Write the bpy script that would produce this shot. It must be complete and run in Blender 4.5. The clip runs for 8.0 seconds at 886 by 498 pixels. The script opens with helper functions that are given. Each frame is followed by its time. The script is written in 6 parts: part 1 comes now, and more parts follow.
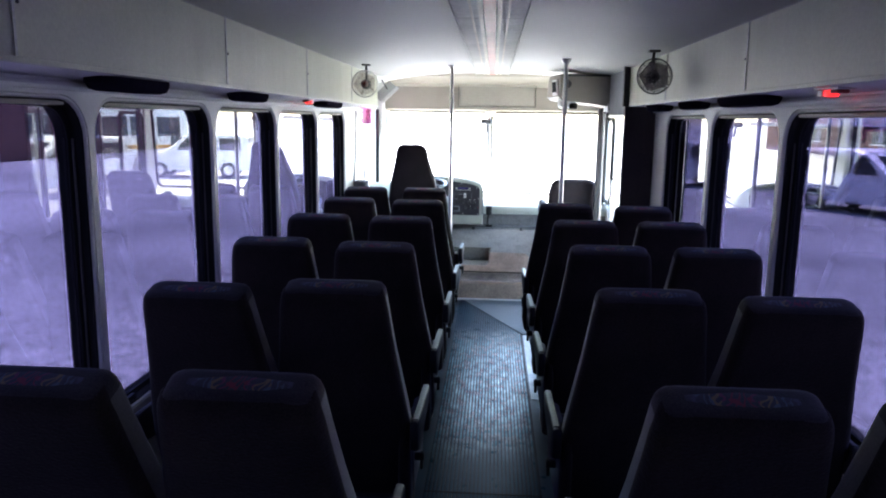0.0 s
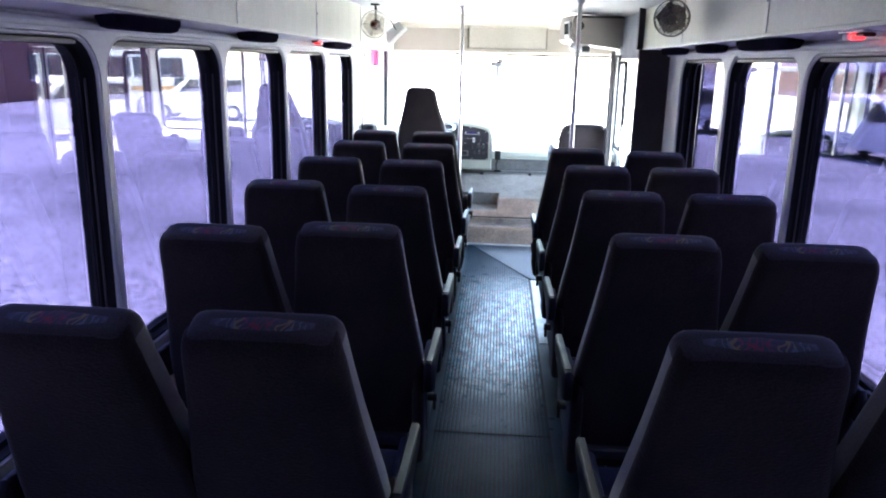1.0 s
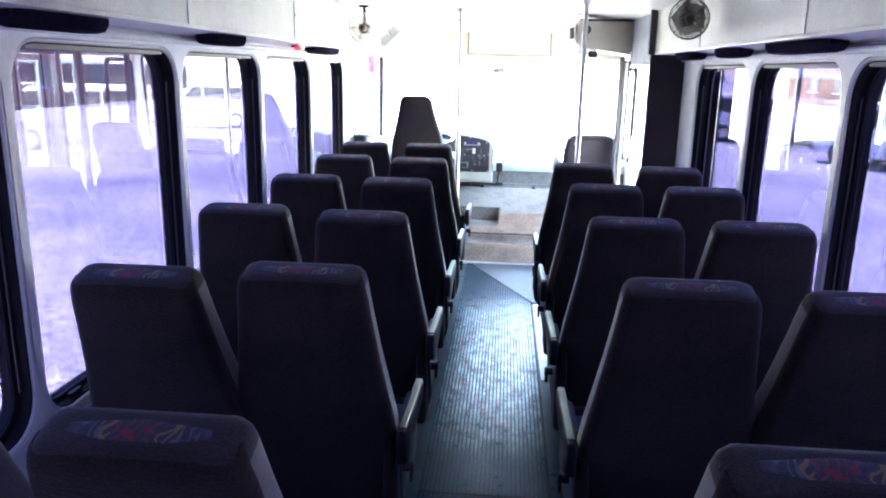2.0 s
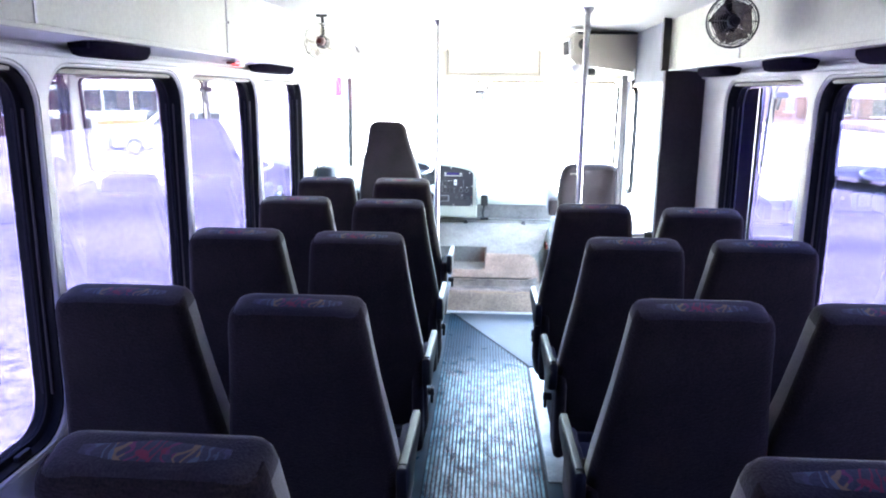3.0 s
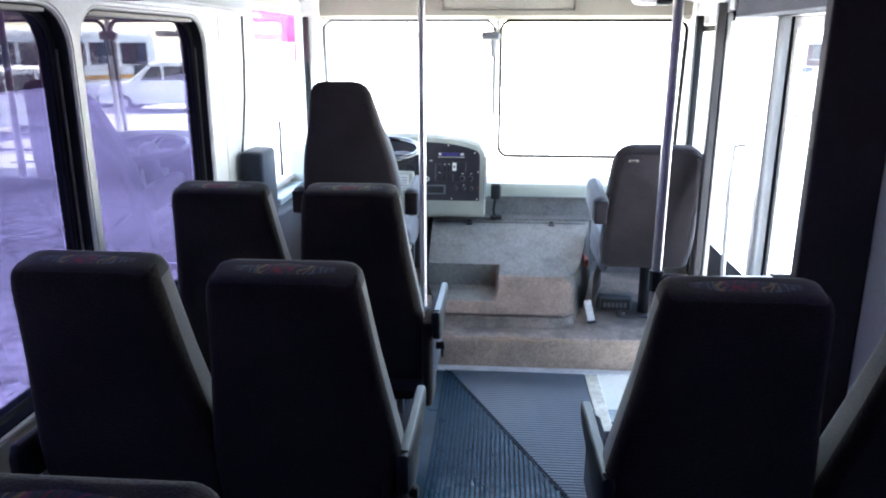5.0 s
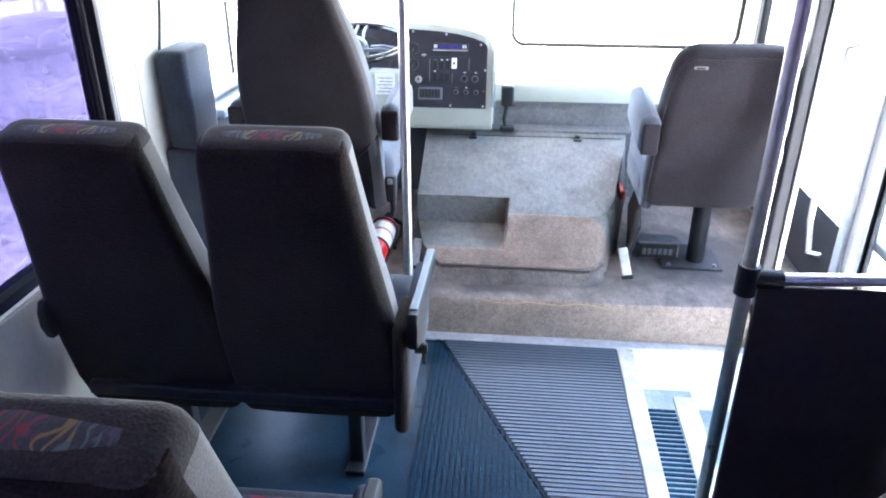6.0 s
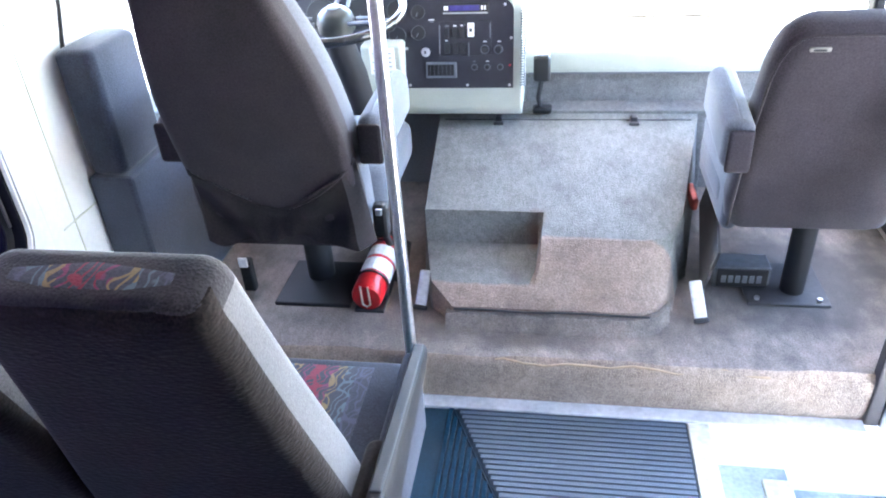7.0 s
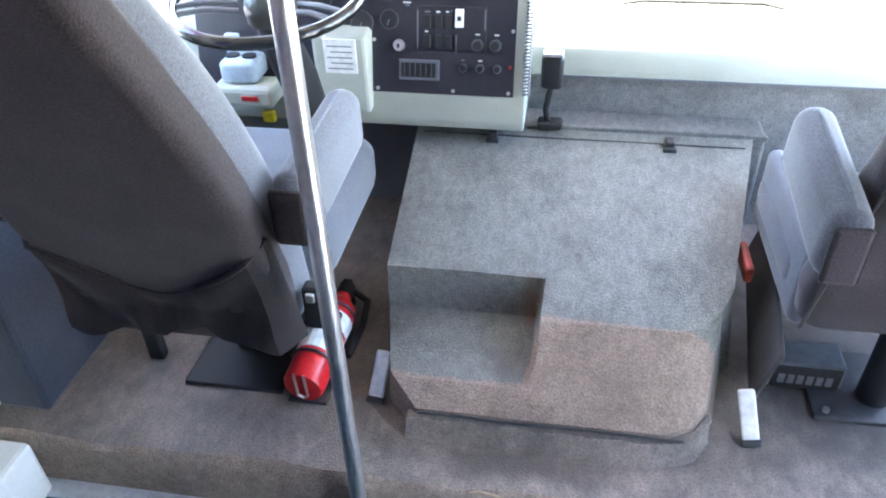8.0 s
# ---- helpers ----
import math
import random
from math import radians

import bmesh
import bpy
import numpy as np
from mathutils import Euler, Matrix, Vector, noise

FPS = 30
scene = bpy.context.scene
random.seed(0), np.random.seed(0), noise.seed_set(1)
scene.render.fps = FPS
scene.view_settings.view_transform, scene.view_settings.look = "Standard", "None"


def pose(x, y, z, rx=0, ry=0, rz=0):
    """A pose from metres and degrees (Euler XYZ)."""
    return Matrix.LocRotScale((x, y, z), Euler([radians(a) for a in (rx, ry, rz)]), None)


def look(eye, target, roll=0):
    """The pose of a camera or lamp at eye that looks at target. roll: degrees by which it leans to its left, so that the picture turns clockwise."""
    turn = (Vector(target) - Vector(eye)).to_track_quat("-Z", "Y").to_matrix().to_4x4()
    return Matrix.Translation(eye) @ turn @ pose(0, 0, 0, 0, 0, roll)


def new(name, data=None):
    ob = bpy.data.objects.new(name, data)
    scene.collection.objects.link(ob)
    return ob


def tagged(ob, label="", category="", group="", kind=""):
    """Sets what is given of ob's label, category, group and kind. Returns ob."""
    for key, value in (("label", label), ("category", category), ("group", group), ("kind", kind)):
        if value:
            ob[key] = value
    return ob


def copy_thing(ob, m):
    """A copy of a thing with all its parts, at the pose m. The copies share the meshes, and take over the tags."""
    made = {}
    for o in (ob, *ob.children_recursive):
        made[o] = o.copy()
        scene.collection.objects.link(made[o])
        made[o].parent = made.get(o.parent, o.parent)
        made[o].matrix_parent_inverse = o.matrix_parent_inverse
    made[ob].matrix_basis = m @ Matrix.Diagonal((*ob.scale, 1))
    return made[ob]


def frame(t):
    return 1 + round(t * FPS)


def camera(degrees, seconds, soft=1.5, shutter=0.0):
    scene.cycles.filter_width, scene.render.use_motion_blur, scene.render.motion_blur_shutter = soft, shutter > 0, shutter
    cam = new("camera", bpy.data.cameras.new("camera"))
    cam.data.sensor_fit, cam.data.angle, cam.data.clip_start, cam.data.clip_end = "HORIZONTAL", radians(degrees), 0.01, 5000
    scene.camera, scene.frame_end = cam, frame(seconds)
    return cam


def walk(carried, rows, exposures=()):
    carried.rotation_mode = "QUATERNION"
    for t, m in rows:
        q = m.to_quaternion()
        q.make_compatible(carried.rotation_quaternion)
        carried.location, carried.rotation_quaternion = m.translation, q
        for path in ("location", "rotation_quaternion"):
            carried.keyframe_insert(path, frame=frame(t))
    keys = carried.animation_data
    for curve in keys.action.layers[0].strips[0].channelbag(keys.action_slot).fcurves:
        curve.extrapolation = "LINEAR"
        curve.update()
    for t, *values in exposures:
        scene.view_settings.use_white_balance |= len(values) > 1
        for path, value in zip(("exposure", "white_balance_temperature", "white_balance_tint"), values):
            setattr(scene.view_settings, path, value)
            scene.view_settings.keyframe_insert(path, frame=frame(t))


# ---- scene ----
cam = camera(62.2, 8.0, 2.0)
PATH = [
    (0, (0.065, 0.093, 1.586), (-0.066, 2.059, 1.24), 0.8),
    (0.5, (0.062, 0.082, 1.574), (-0.043, 2.03, 1.132), 1.6),
    (1, (0.033, 0.09, 1.582), (-0.106, 2.024, 1.09), 1.2),
    (1.2, (0.019, 0.117, 1.585), (-0.152, 2.048, 1.091), 0.8),
    (2.3, (0.097, 0.741, 1.573), (-0.059, 2.679, 1.103), 1.2),
    (2.5, (0.096, 0.895, 1.569), (-0.084, 2.826, 1.078), 1.3),
    (3, (0.027, 1.366, 1.567), (-0.081, 3.319, 1.152), 0.6),
    (3.5, (0.02, 1.819, 1.547), (-0.081, 3.764, 1.095), 1.2),
    (4, (0.051, 2.298, 1.587), (-0.084, 4.252, 1.182), 1.2),
    (4.5, (-0.009, 2.763, 1.569), (-0.044, 4.73, 1.209), 1.7),
    (5, (0.031, 3.218, 1.532), (-0.109, 5.139, 0.993), 0.1),
    (5.2, (0.062, 3.398, 1.553), (-0.163, 5.271, 0.89), -0.8),
    (6.3, (0.036, 4.413, 1.516), (-0.113, 6.184, 0.598), 0.4),
    (6.5, (0.084, 4.576, 1.538), (-0.154, 6.312, 0.575), -1.7),
    (7, (0.097, 4.927, 1.534), (-0.205, 6.602, 0.483), -3.7),
    (7.5, (0.042, 5.292, 1.511), (-0.045, 6.974, 0.432), -1.4),
    (8, (0.068, 5.607, 1.478), (-0.225, 7.194, 0.296), -1.7),
]
EXPOSURES = [(0, 4.32, 6500, 10), (0.5, 4.60, 6500, 10), (1, 5.15, 6500, 10), (2.5, 6.13, 6500, 10), (3, 6.18, 6500, 10), (3.5, 5.98, 6500, 10), (4.5, 4.93, 6500, 10), (5, 4.51, 6500, 11), (6.5, 5.74, 6600, 15), (7, 5.68, 6600, 15), (7.5, 5.52, 6700, 15), (8, 5.22, 6800, 13)]
walk(cam, [(t, look(eye, target, roll)) for t, eye, target, roll in PATH], EXPOSURES)

# ---- light ----
SUN_EL, SUN_AZ = 66.0, 4.0
world = bpy.data.worlds.new("daylight")
scene.world = world
world.use_nodes = True
wn = world.node_tree.nodes
sky = wn.new("ShaderNodeTexSky")
sky.sky_type, sky.sun_disc = "NISHITA", False
sky.sun_elevation, sky.sun_rotation = radians(SUN_EL), radians(SUN_AZ)
wn["Background"].inputs["Strength"].default_value = 0.15
world.node_tree.links.new(sky.outputs["Color"], wn["Background"].inputs["Color"])
sun_data = bpy.data.lights.new("sun", "SUN")
sun_data.energy, sun_data.angle, sun_data.color = 4.5, radians(0.6), (1.0, 0.95, 0.88)
sun = new("sun", sun_data)
SUN_DIR = Vector((math.sin(radians(SUN_AZ)) * math.cos(radians(SUN_EL)), math.cos(radians(SUN_AZ)) * math.cos(radians(SUN_EL)), math.sin(radians(SUN_EL))))
sun.matrix_world = look(SUN_DIR * 40, (0, 0, 0))


# ---- materials ----
def surface(name, colour, rough=0.6, metal=0.0, grain=0.15, scale=60.0, bump=0.1, stain=0.2, stain_scale=3.0, second=None, coat=0.0, sheen=0.0, vary=0.08):
    """A principled material with fine grain and broad stains in its colour, its roughness and its relief."""
    m = bpy.data.materials.new(name)
    m.use_nodes = True
    n, l = m.node_tree.nodes, m.node_tree.links
    b = n["Principled BSDF"]
    b.inputs["Metallic"].default_value = metal
    b.inputs["Coat Weight"].default_value = coat
    b.inputs["Sheen Weight"].default_value = sheen
    co = n.new("ShaderNodeTexCoord")
    fine, broad = n.new("ShaderNodeTexNoise"), n.new("ShaderNodeTexNoise")
    fine.inputs["Scale"].default_value, broad.inputs["Scale"].default_value = scale, stain_scale
    fine.inputs["Detail"].default_value, broad.inputs["Detail"].default_value = 5, 4
    for t in (fine, broad):
        l.new(co.outputs["Object"], t.inputs["Vector"])
    ramp = n.new("ShaderNodeMapRange")
    ramp.inputs["From Min"].default_value, ramp.inputs["From Max"].default_value = 0.3, 0.7
    ramp.inputs["To Min"].default_value, ramp.inputs["To Max"].default_value = 1 - grain, 1 + grain
    l.new(fine.outputs["Fac"], ramp.inputs["Value"])
    mix = n.new("ShaderNodeMix")
    mix.data_type = "RGBA"
    mix.inputs["A"].default_value = (*colour, 1)
    other = second or tuple(c * (1 - stain) for c in colour)
    mix.inputs["B"].default_value = (*other, 1)
    sr = n.new("ShaderNodeMapRange")
    sr.inputs["From Min"].default_value, sr.inputs["From Max"].default_value = 0.42, 0.68
    l.new(broad.outputs["Fac"], sr.inputs["Value"])
    l.new(sr.outputs["Result"], mix.inputs["Factor"])
    mul = n.new("ShaderNodeVectorMath")
    mul.operation = "SCALE"
    l.new(mix.outputs["Result"], mul.inputs[0])
    l.new(ramp.outputs["Result"], mul.inputs["Scale"])
    l.new(mul.outputs["Vector"], b.inputs["Base Color"])
    rr = n.new("ShaderNodeMapRange")
    rr.inputs["To Min"].default_value, rr.inputs["To Max"].default_value = max(rough - vary, 0.02), min(rough + vary, 1)
    l.new(broad.outputs["Fac"], rr.inputs["Value"])
    l.new(rr.outputs["Result"], b.inputs["Roughness"])
    if bump:
        bp = n.new("ShaderNodeBump")
        bp.inputs["Strength"].default_value, bp.inputs["Distance"].default_value = bump, 0.004
        l.new(fine.outputs["Fac"], bp.inputs["Height"])
        l.new(bp.outputs["Normal"], b.inputs["Normal"])
    return m


def weave(name, colour, second, pitch=320.0, sheen=0.3, relief=0.35, course=1.0):
    """Woven upholstery: pebbled knit, drawn out into courses where course is under 1, with a slubby, worn colour."""
    m = surface(name, colour, 0.92, grain=0.35, scale=260, bump=0.0, stain=0.3, stain_scale=5, second=second, sheen=sheen)
    n, l = m.node_tree.nodes, m.node_tree.links
    b = n["Principled BSDF"]
    b.inputs["Specular IOR Level"].default_value = 0.12
    co = n.new("ShaderNodeTexCoord")
    knit = n.new("ShaderNodeTexVoronoi")
    knit.inputs["Scale"].default_value = pitch * 1.15
    across = n.new("ShaderNodeMapping")
    across.inputs["Scale"].default_value = (course, course, 1.0)
    l.new(co.outputs["Object"], across.inputs["Vector"])
    l.new(across.outputs["Vector"], knit.inputs["Vector"])
    bp = n.new("ShaderNodeBump")
    bp.inputs["Strength"].default_value, bp.inputs["Distance"].default_value = relief, 0.0015
    l.new(knit.outputs["Distance"], bp.inputs["Height"])
    l.new(bp.outputs["Normal"], b.inputs["Normal"])
    return m


def pattern_cloth(name):
    """Slate moquette with flame-like strokes: red in the middle, then gold, then pale blue."""
    m = surface(name, (0.050, 0.053, 0.068), 0.9, grain=0.3, scale=240, bump=0.2, sheen=0.2)
    n, l = m.node_tree.nodes, m.node_tree.links
    b = n["Principled BSDF"]
    last = b.inputs["Base Color"].links[0].from_socket
    co, xyz, ab, nz, ad = n.new("ShaderNodeTexCoord"), n.new("ShaderNodeSeparateXYZ"), n.new("ShaderNodeMath"), n.new("ShaderNodeTexNoise"), n.new("ShaderNodeMath")
    l.new(co.outputs["Object"], xyz.inputs["Vector"])
    l.new(co.outputs["Object"], nz.inputs["Vector"])
    nz.inputs["Scale"].default_value = 22.0
    ab.operation, ad.operation = "ABSOLUTE", "MULTIPLY_ADD"
    l.new(xyz.outputs["X"], ab.inputs[0])
    l.new(nz.outputs["Fac"], ad.inputs[0])
    ad.inputs[1].default_value = 0.05
    l.new(ab.outputs["Value"], ad.inputs[2])
    hue = n.new("ShaderNodeValToRGB")
    hue.color_ramp.interpolation = "CONSTANT"
    hue.color_ramp.elements[0].position, hue.color_ramp.elements[0].color = 0.0, (0.24, 0.026, 0.05, 1)
    hue.color_ramp.elements[1].position, hue.color_ramp.elements[1].color = 0.50, (0.25, 0.175, 0.08, 1)
    for at, c in ((0.34, (0.20, 0.04, 0.095, 1)), (0.68, (0.10, 0.14, 0.17, 1)), (0.92, (0.075, 0.08, 0.12, 1))):
        hue.color_ramp.elements.new(at).color = c
    sc = n.new("ShaderNodeMath")
    sc.operation = "MULTIPLY"
    sc.inputs[1].default_value = 8.0
    l.new(ad.outputs["Value"], sc.inputs[0])
    l.new(sc.outputs["Value"], hue.inputs["Fac"])
    masks = []
    for seed, size, turn in ((0.0, 24.0, 25), (3.7, 17.0, 65)):
        mp, w, th = n.new("ShaderNodeMapping"), n.new("ShaderNodeTexWave"), n.new("ShaderNodeMapRange")
        mp.inputs["Location"].default_value = (seed, seed * 0.7, seed * 0.3)
        mp.inputs["Rotation"].default_value = (radians(turn), radians(turn), radians(turn))
        l.new(co.outputs["Object"], mp.inputs["Vector"])
        w.inputs["Scale"].default_value, w.inputs["Distortion"].default_value = size, 10.0
        w.inputs["Detail"].default_value, w.inputs["Detail Scale"].default_value = 0.6, 1.3
        l.new(mp.outputs["Vector"], w.inputs["Vector"])
        th.inputs["From Min"].default_value, th.inputs["From Max"].default_value = 0.80, 0.92
        l.new(w.outputs["Fac"], th.inputs["Value"])
        masks.append(th)
    mx = n.new("ShaderNodeMath")
    mx.operation = "MAXIMUM"
    l.new(masks[0].outputs["Result"], mx.inputs[0])
    l.new(masks[1].outputs["Result"], mx.inputs[1])
    mix = n.new("ShaderNodeMix")
    mix.data_type = "RGBA"
    l.new(mx.outputs["Value"], mix.inputs["Factor"])
    l.new(last, mix.inputs["A"])
    l.new(hue.outputs["Color"], mix.inputs["B"])
    l.new(mix.outputs["Result"], b.inputs["Base Color"])
    return m


def pane_glass(name, tint, base=0.045, power=5.0):
    """A thin pane: tinted straight through, mirrored more towards grazing angles."""
    m = bpy.data.materials.new(name)
    m.use_nodes = True
    n, l = m.node_tree.nodes, m.node_tree.links
    n.remove(n["Principled BSDF"])
    tr, gl, mx, lw = n.new("ShaderNodeBsdfTransparent"), n.new("ShaderNodeBsdfGlossy"), n.new("ShaderNodeMixShader"), n.new("ShaderNodeLayerWeight")
    tr.inputs["Color"].default_value = (*tint, 1)
    gl.inputs["Roughness"].default_value = 0.008
    lw.inputs["Blend"].default_value = 0.5
    pw, ma = n.new("ShaderNodeMath"), n.new("ShaderNodeMath")
    pw.operation, ma.operation = "POWER", "MULTIPLY_ADD"
    pw.inputs[1].default_value = power
    ma.inputs[1].default_value, ma.inputs[2].default_value = 1 - base, base
    l.new(lw.outputs["Facing"], pw.inputs[0])
    l.new(pw.outputs["Value"], ma.inputs[0])
    l.new(ma.outputs["Value"], mx.inputs["Fac"])
    l.new(tr.outputs["BSDF"], mx.inputs[1])
    l.new(gl.outputs["BSDF"], mx.inputs[2])
    l.new(mx.outputs["Shader"], n["Material Output"].inputs["Surface"])
    return m


def glow(name, colour, strength):
    m = surface(name, colour, 0.3, bump=0)
    b = m.node_tree.nodes["Principled BSDF"]
    b.inputs["Emission Color"].default_value = (*colour, 1)
    b.inputs["Emission Strength"].default_value = strength
    return m


def ribbed(name, colour, second, rough):
    return surface(name, colour, rough, grain=0.3, scale=120, bump=0.3, stain=0.4, stain_scale=14, second=second)


def carpet(name, colour, worn, dirt, gate=0.56):
    """Short-pile carpet: fibres, trodden patches and dark stains, each at its own scale."""
    m = surface(name, colour, 0.98, grain=0.30, scale=210, bump=0.8, stain=0.3, stain_scale=7.0, second=worn)
    n, l = m.node_tree.nodes, m.node_tree.links
    b = n["Principled BSDF"]
    co, pile, soil, thr, mul, mix = n.new("ShaderNodeTexCoord"), n.new("ShaderNodeTexNoise"), n.new("ShaderNodeTexNoise"), n.new("ShaderNodeMapRange"), n.new("ShaderNodeVectorMath"), n.new("ShaderNodeMix")
    mp, shade = n.new("ShaderNodeMapping"), n.new("ShaderNodeMapRange")
    mp.inputs["Scale"].default_value = (1.0, 0.45, 1.0)
    l.new(co.outputs["Object"], mp.inputs["Vector"])
    l.new(mp.outputs["Vector"], pile.inputs["Vector"])
    l.new(co.outputs["Object"], soil.inputs["Vector"])
    pile.inputs["Scale"].default_value, pile.inputs["Detail"].default_value = 55.0, 6.0
    soil.inputs["Scale"].default_value, soil.inputs["Detail"].default_value, soil.inputs["Roughness"].default_value = 3.1, 7.0, 0.62
    shade.inputs["From Min"].default_value, shade.inputs["From Max"].default_value = 0.3, 0.7
    shade.inputs["To Min"].default_value, shade.inputs["To Max"].default_value = 0.84, 1.16
    l.new(pile.outputs["Fac"], shade.inputs["Value"])
    mul.operation = "SCALE"
    l.new(b.inputs["Base Color"].links[0].from_socket, mul.inputs[0])
    l.new(shade.outputs["Result"], mul.inputs["Scale"])
    thr.inputs["From Min"].default_value, thr.inputs["From Max"].default_value, thr.inputs["To Max"].default_value = gate - 0.02, gate + 0.12, 0.8
    l.new(soil.outputs["Fac"], thr.inputs["Value"])
    mix.data_type = "RGBA"
    l.new(thr.outputs["Result"], mix.inputs["Factor"])
    l.new(mul.outputs["Vector"], mix.inputs["A"])
    mix.inputs["B"].default_value = (*dirt, 1)
    l.new(mix.outputs["Result"], b.inputs["Base Color"])
    return m


def lit_front(m, colour, x_step, y_low, y_high):
    """Paints warm light into the front's colour: up to y_low where x is under x_step, up to y_high beyond it."""
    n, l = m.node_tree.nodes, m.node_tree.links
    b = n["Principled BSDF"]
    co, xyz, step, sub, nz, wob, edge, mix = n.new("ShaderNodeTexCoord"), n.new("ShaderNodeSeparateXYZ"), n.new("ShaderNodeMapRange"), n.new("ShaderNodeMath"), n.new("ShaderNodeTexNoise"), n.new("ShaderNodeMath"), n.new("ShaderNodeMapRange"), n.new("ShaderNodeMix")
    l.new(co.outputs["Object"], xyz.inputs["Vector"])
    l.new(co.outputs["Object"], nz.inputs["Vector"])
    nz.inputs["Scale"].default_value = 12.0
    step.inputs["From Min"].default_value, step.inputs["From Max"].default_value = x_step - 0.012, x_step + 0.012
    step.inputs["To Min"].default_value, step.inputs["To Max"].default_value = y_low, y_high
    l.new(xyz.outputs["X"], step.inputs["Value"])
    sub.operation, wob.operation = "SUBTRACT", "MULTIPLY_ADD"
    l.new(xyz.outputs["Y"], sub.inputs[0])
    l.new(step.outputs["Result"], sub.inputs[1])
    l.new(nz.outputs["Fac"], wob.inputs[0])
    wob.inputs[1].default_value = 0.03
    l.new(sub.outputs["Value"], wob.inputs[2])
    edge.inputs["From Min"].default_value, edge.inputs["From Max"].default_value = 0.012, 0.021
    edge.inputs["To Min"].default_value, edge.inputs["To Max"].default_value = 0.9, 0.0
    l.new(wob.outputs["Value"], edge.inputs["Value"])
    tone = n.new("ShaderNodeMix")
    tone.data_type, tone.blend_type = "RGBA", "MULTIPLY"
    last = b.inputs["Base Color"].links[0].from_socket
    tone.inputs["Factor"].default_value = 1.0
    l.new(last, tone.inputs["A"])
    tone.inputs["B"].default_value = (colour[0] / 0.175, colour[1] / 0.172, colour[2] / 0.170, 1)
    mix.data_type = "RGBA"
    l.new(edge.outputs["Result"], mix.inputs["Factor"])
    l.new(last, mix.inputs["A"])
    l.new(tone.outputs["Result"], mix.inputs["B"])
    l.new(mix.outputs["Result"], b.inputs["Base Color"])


def scuffed_glare(m, y0, y1, colour):
    """Takes the texture from the place in the coach, and adds scuff marks and painted windscreen glare along the
    stretch y0 to y1.
    """
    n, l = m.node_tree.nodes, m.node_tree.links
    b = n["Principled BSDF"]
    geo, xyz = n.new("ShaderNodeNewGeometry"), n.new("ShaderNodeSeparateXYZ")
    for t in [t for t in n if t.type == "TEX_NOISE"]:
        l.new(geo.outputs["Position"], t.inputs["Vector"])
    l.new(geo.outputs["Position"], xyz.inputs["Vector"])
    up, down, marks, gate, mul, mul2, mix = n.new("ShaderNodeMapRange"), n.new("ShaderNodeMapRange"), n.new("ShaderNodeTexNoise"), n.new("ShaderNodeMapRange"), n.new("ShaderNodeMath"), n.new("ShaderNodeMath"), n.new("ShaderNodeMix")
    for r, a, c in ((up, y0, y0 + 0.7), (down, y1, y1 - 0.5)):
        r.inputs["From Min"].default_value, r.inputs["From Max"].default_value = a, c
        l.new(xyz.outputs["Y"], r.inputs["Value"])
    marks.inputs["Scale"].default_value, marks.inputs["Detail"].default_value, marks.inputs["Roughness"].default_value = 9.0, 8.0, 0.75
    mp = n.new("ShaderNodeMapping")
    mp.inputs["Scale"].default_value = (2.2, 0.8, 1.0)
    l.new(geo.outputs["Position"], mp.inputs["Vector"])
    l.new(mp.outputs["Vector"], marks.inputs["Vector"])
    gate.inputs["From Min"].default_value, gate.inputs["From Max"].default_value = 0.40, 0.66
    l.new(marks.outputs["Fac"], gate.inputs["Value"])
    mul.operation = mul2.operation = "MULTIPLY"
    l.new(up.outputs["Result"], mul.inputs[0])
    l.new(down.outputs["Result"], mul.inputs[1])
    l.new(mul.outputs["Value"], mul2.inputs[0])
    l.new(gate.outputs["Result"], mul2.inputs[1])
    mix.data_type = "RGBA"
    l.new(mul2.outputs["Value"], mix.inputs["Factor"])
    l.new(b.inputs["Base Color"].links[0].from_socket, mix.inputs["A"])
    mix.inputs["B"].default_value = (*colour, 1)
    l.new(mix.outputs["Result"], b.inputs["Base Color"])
    # the scuffs and the painted glare are smoother too
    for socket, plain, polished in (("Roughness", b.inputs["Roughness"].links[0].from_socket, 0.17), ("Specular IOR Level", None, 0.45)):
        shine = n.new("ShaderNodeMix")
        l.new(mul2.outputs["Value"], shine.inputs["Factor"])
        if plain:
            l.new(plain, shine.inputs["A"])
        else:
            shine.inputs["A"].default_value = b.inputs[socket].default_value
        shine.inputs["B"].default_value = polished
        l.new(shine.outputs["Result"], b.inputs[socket])


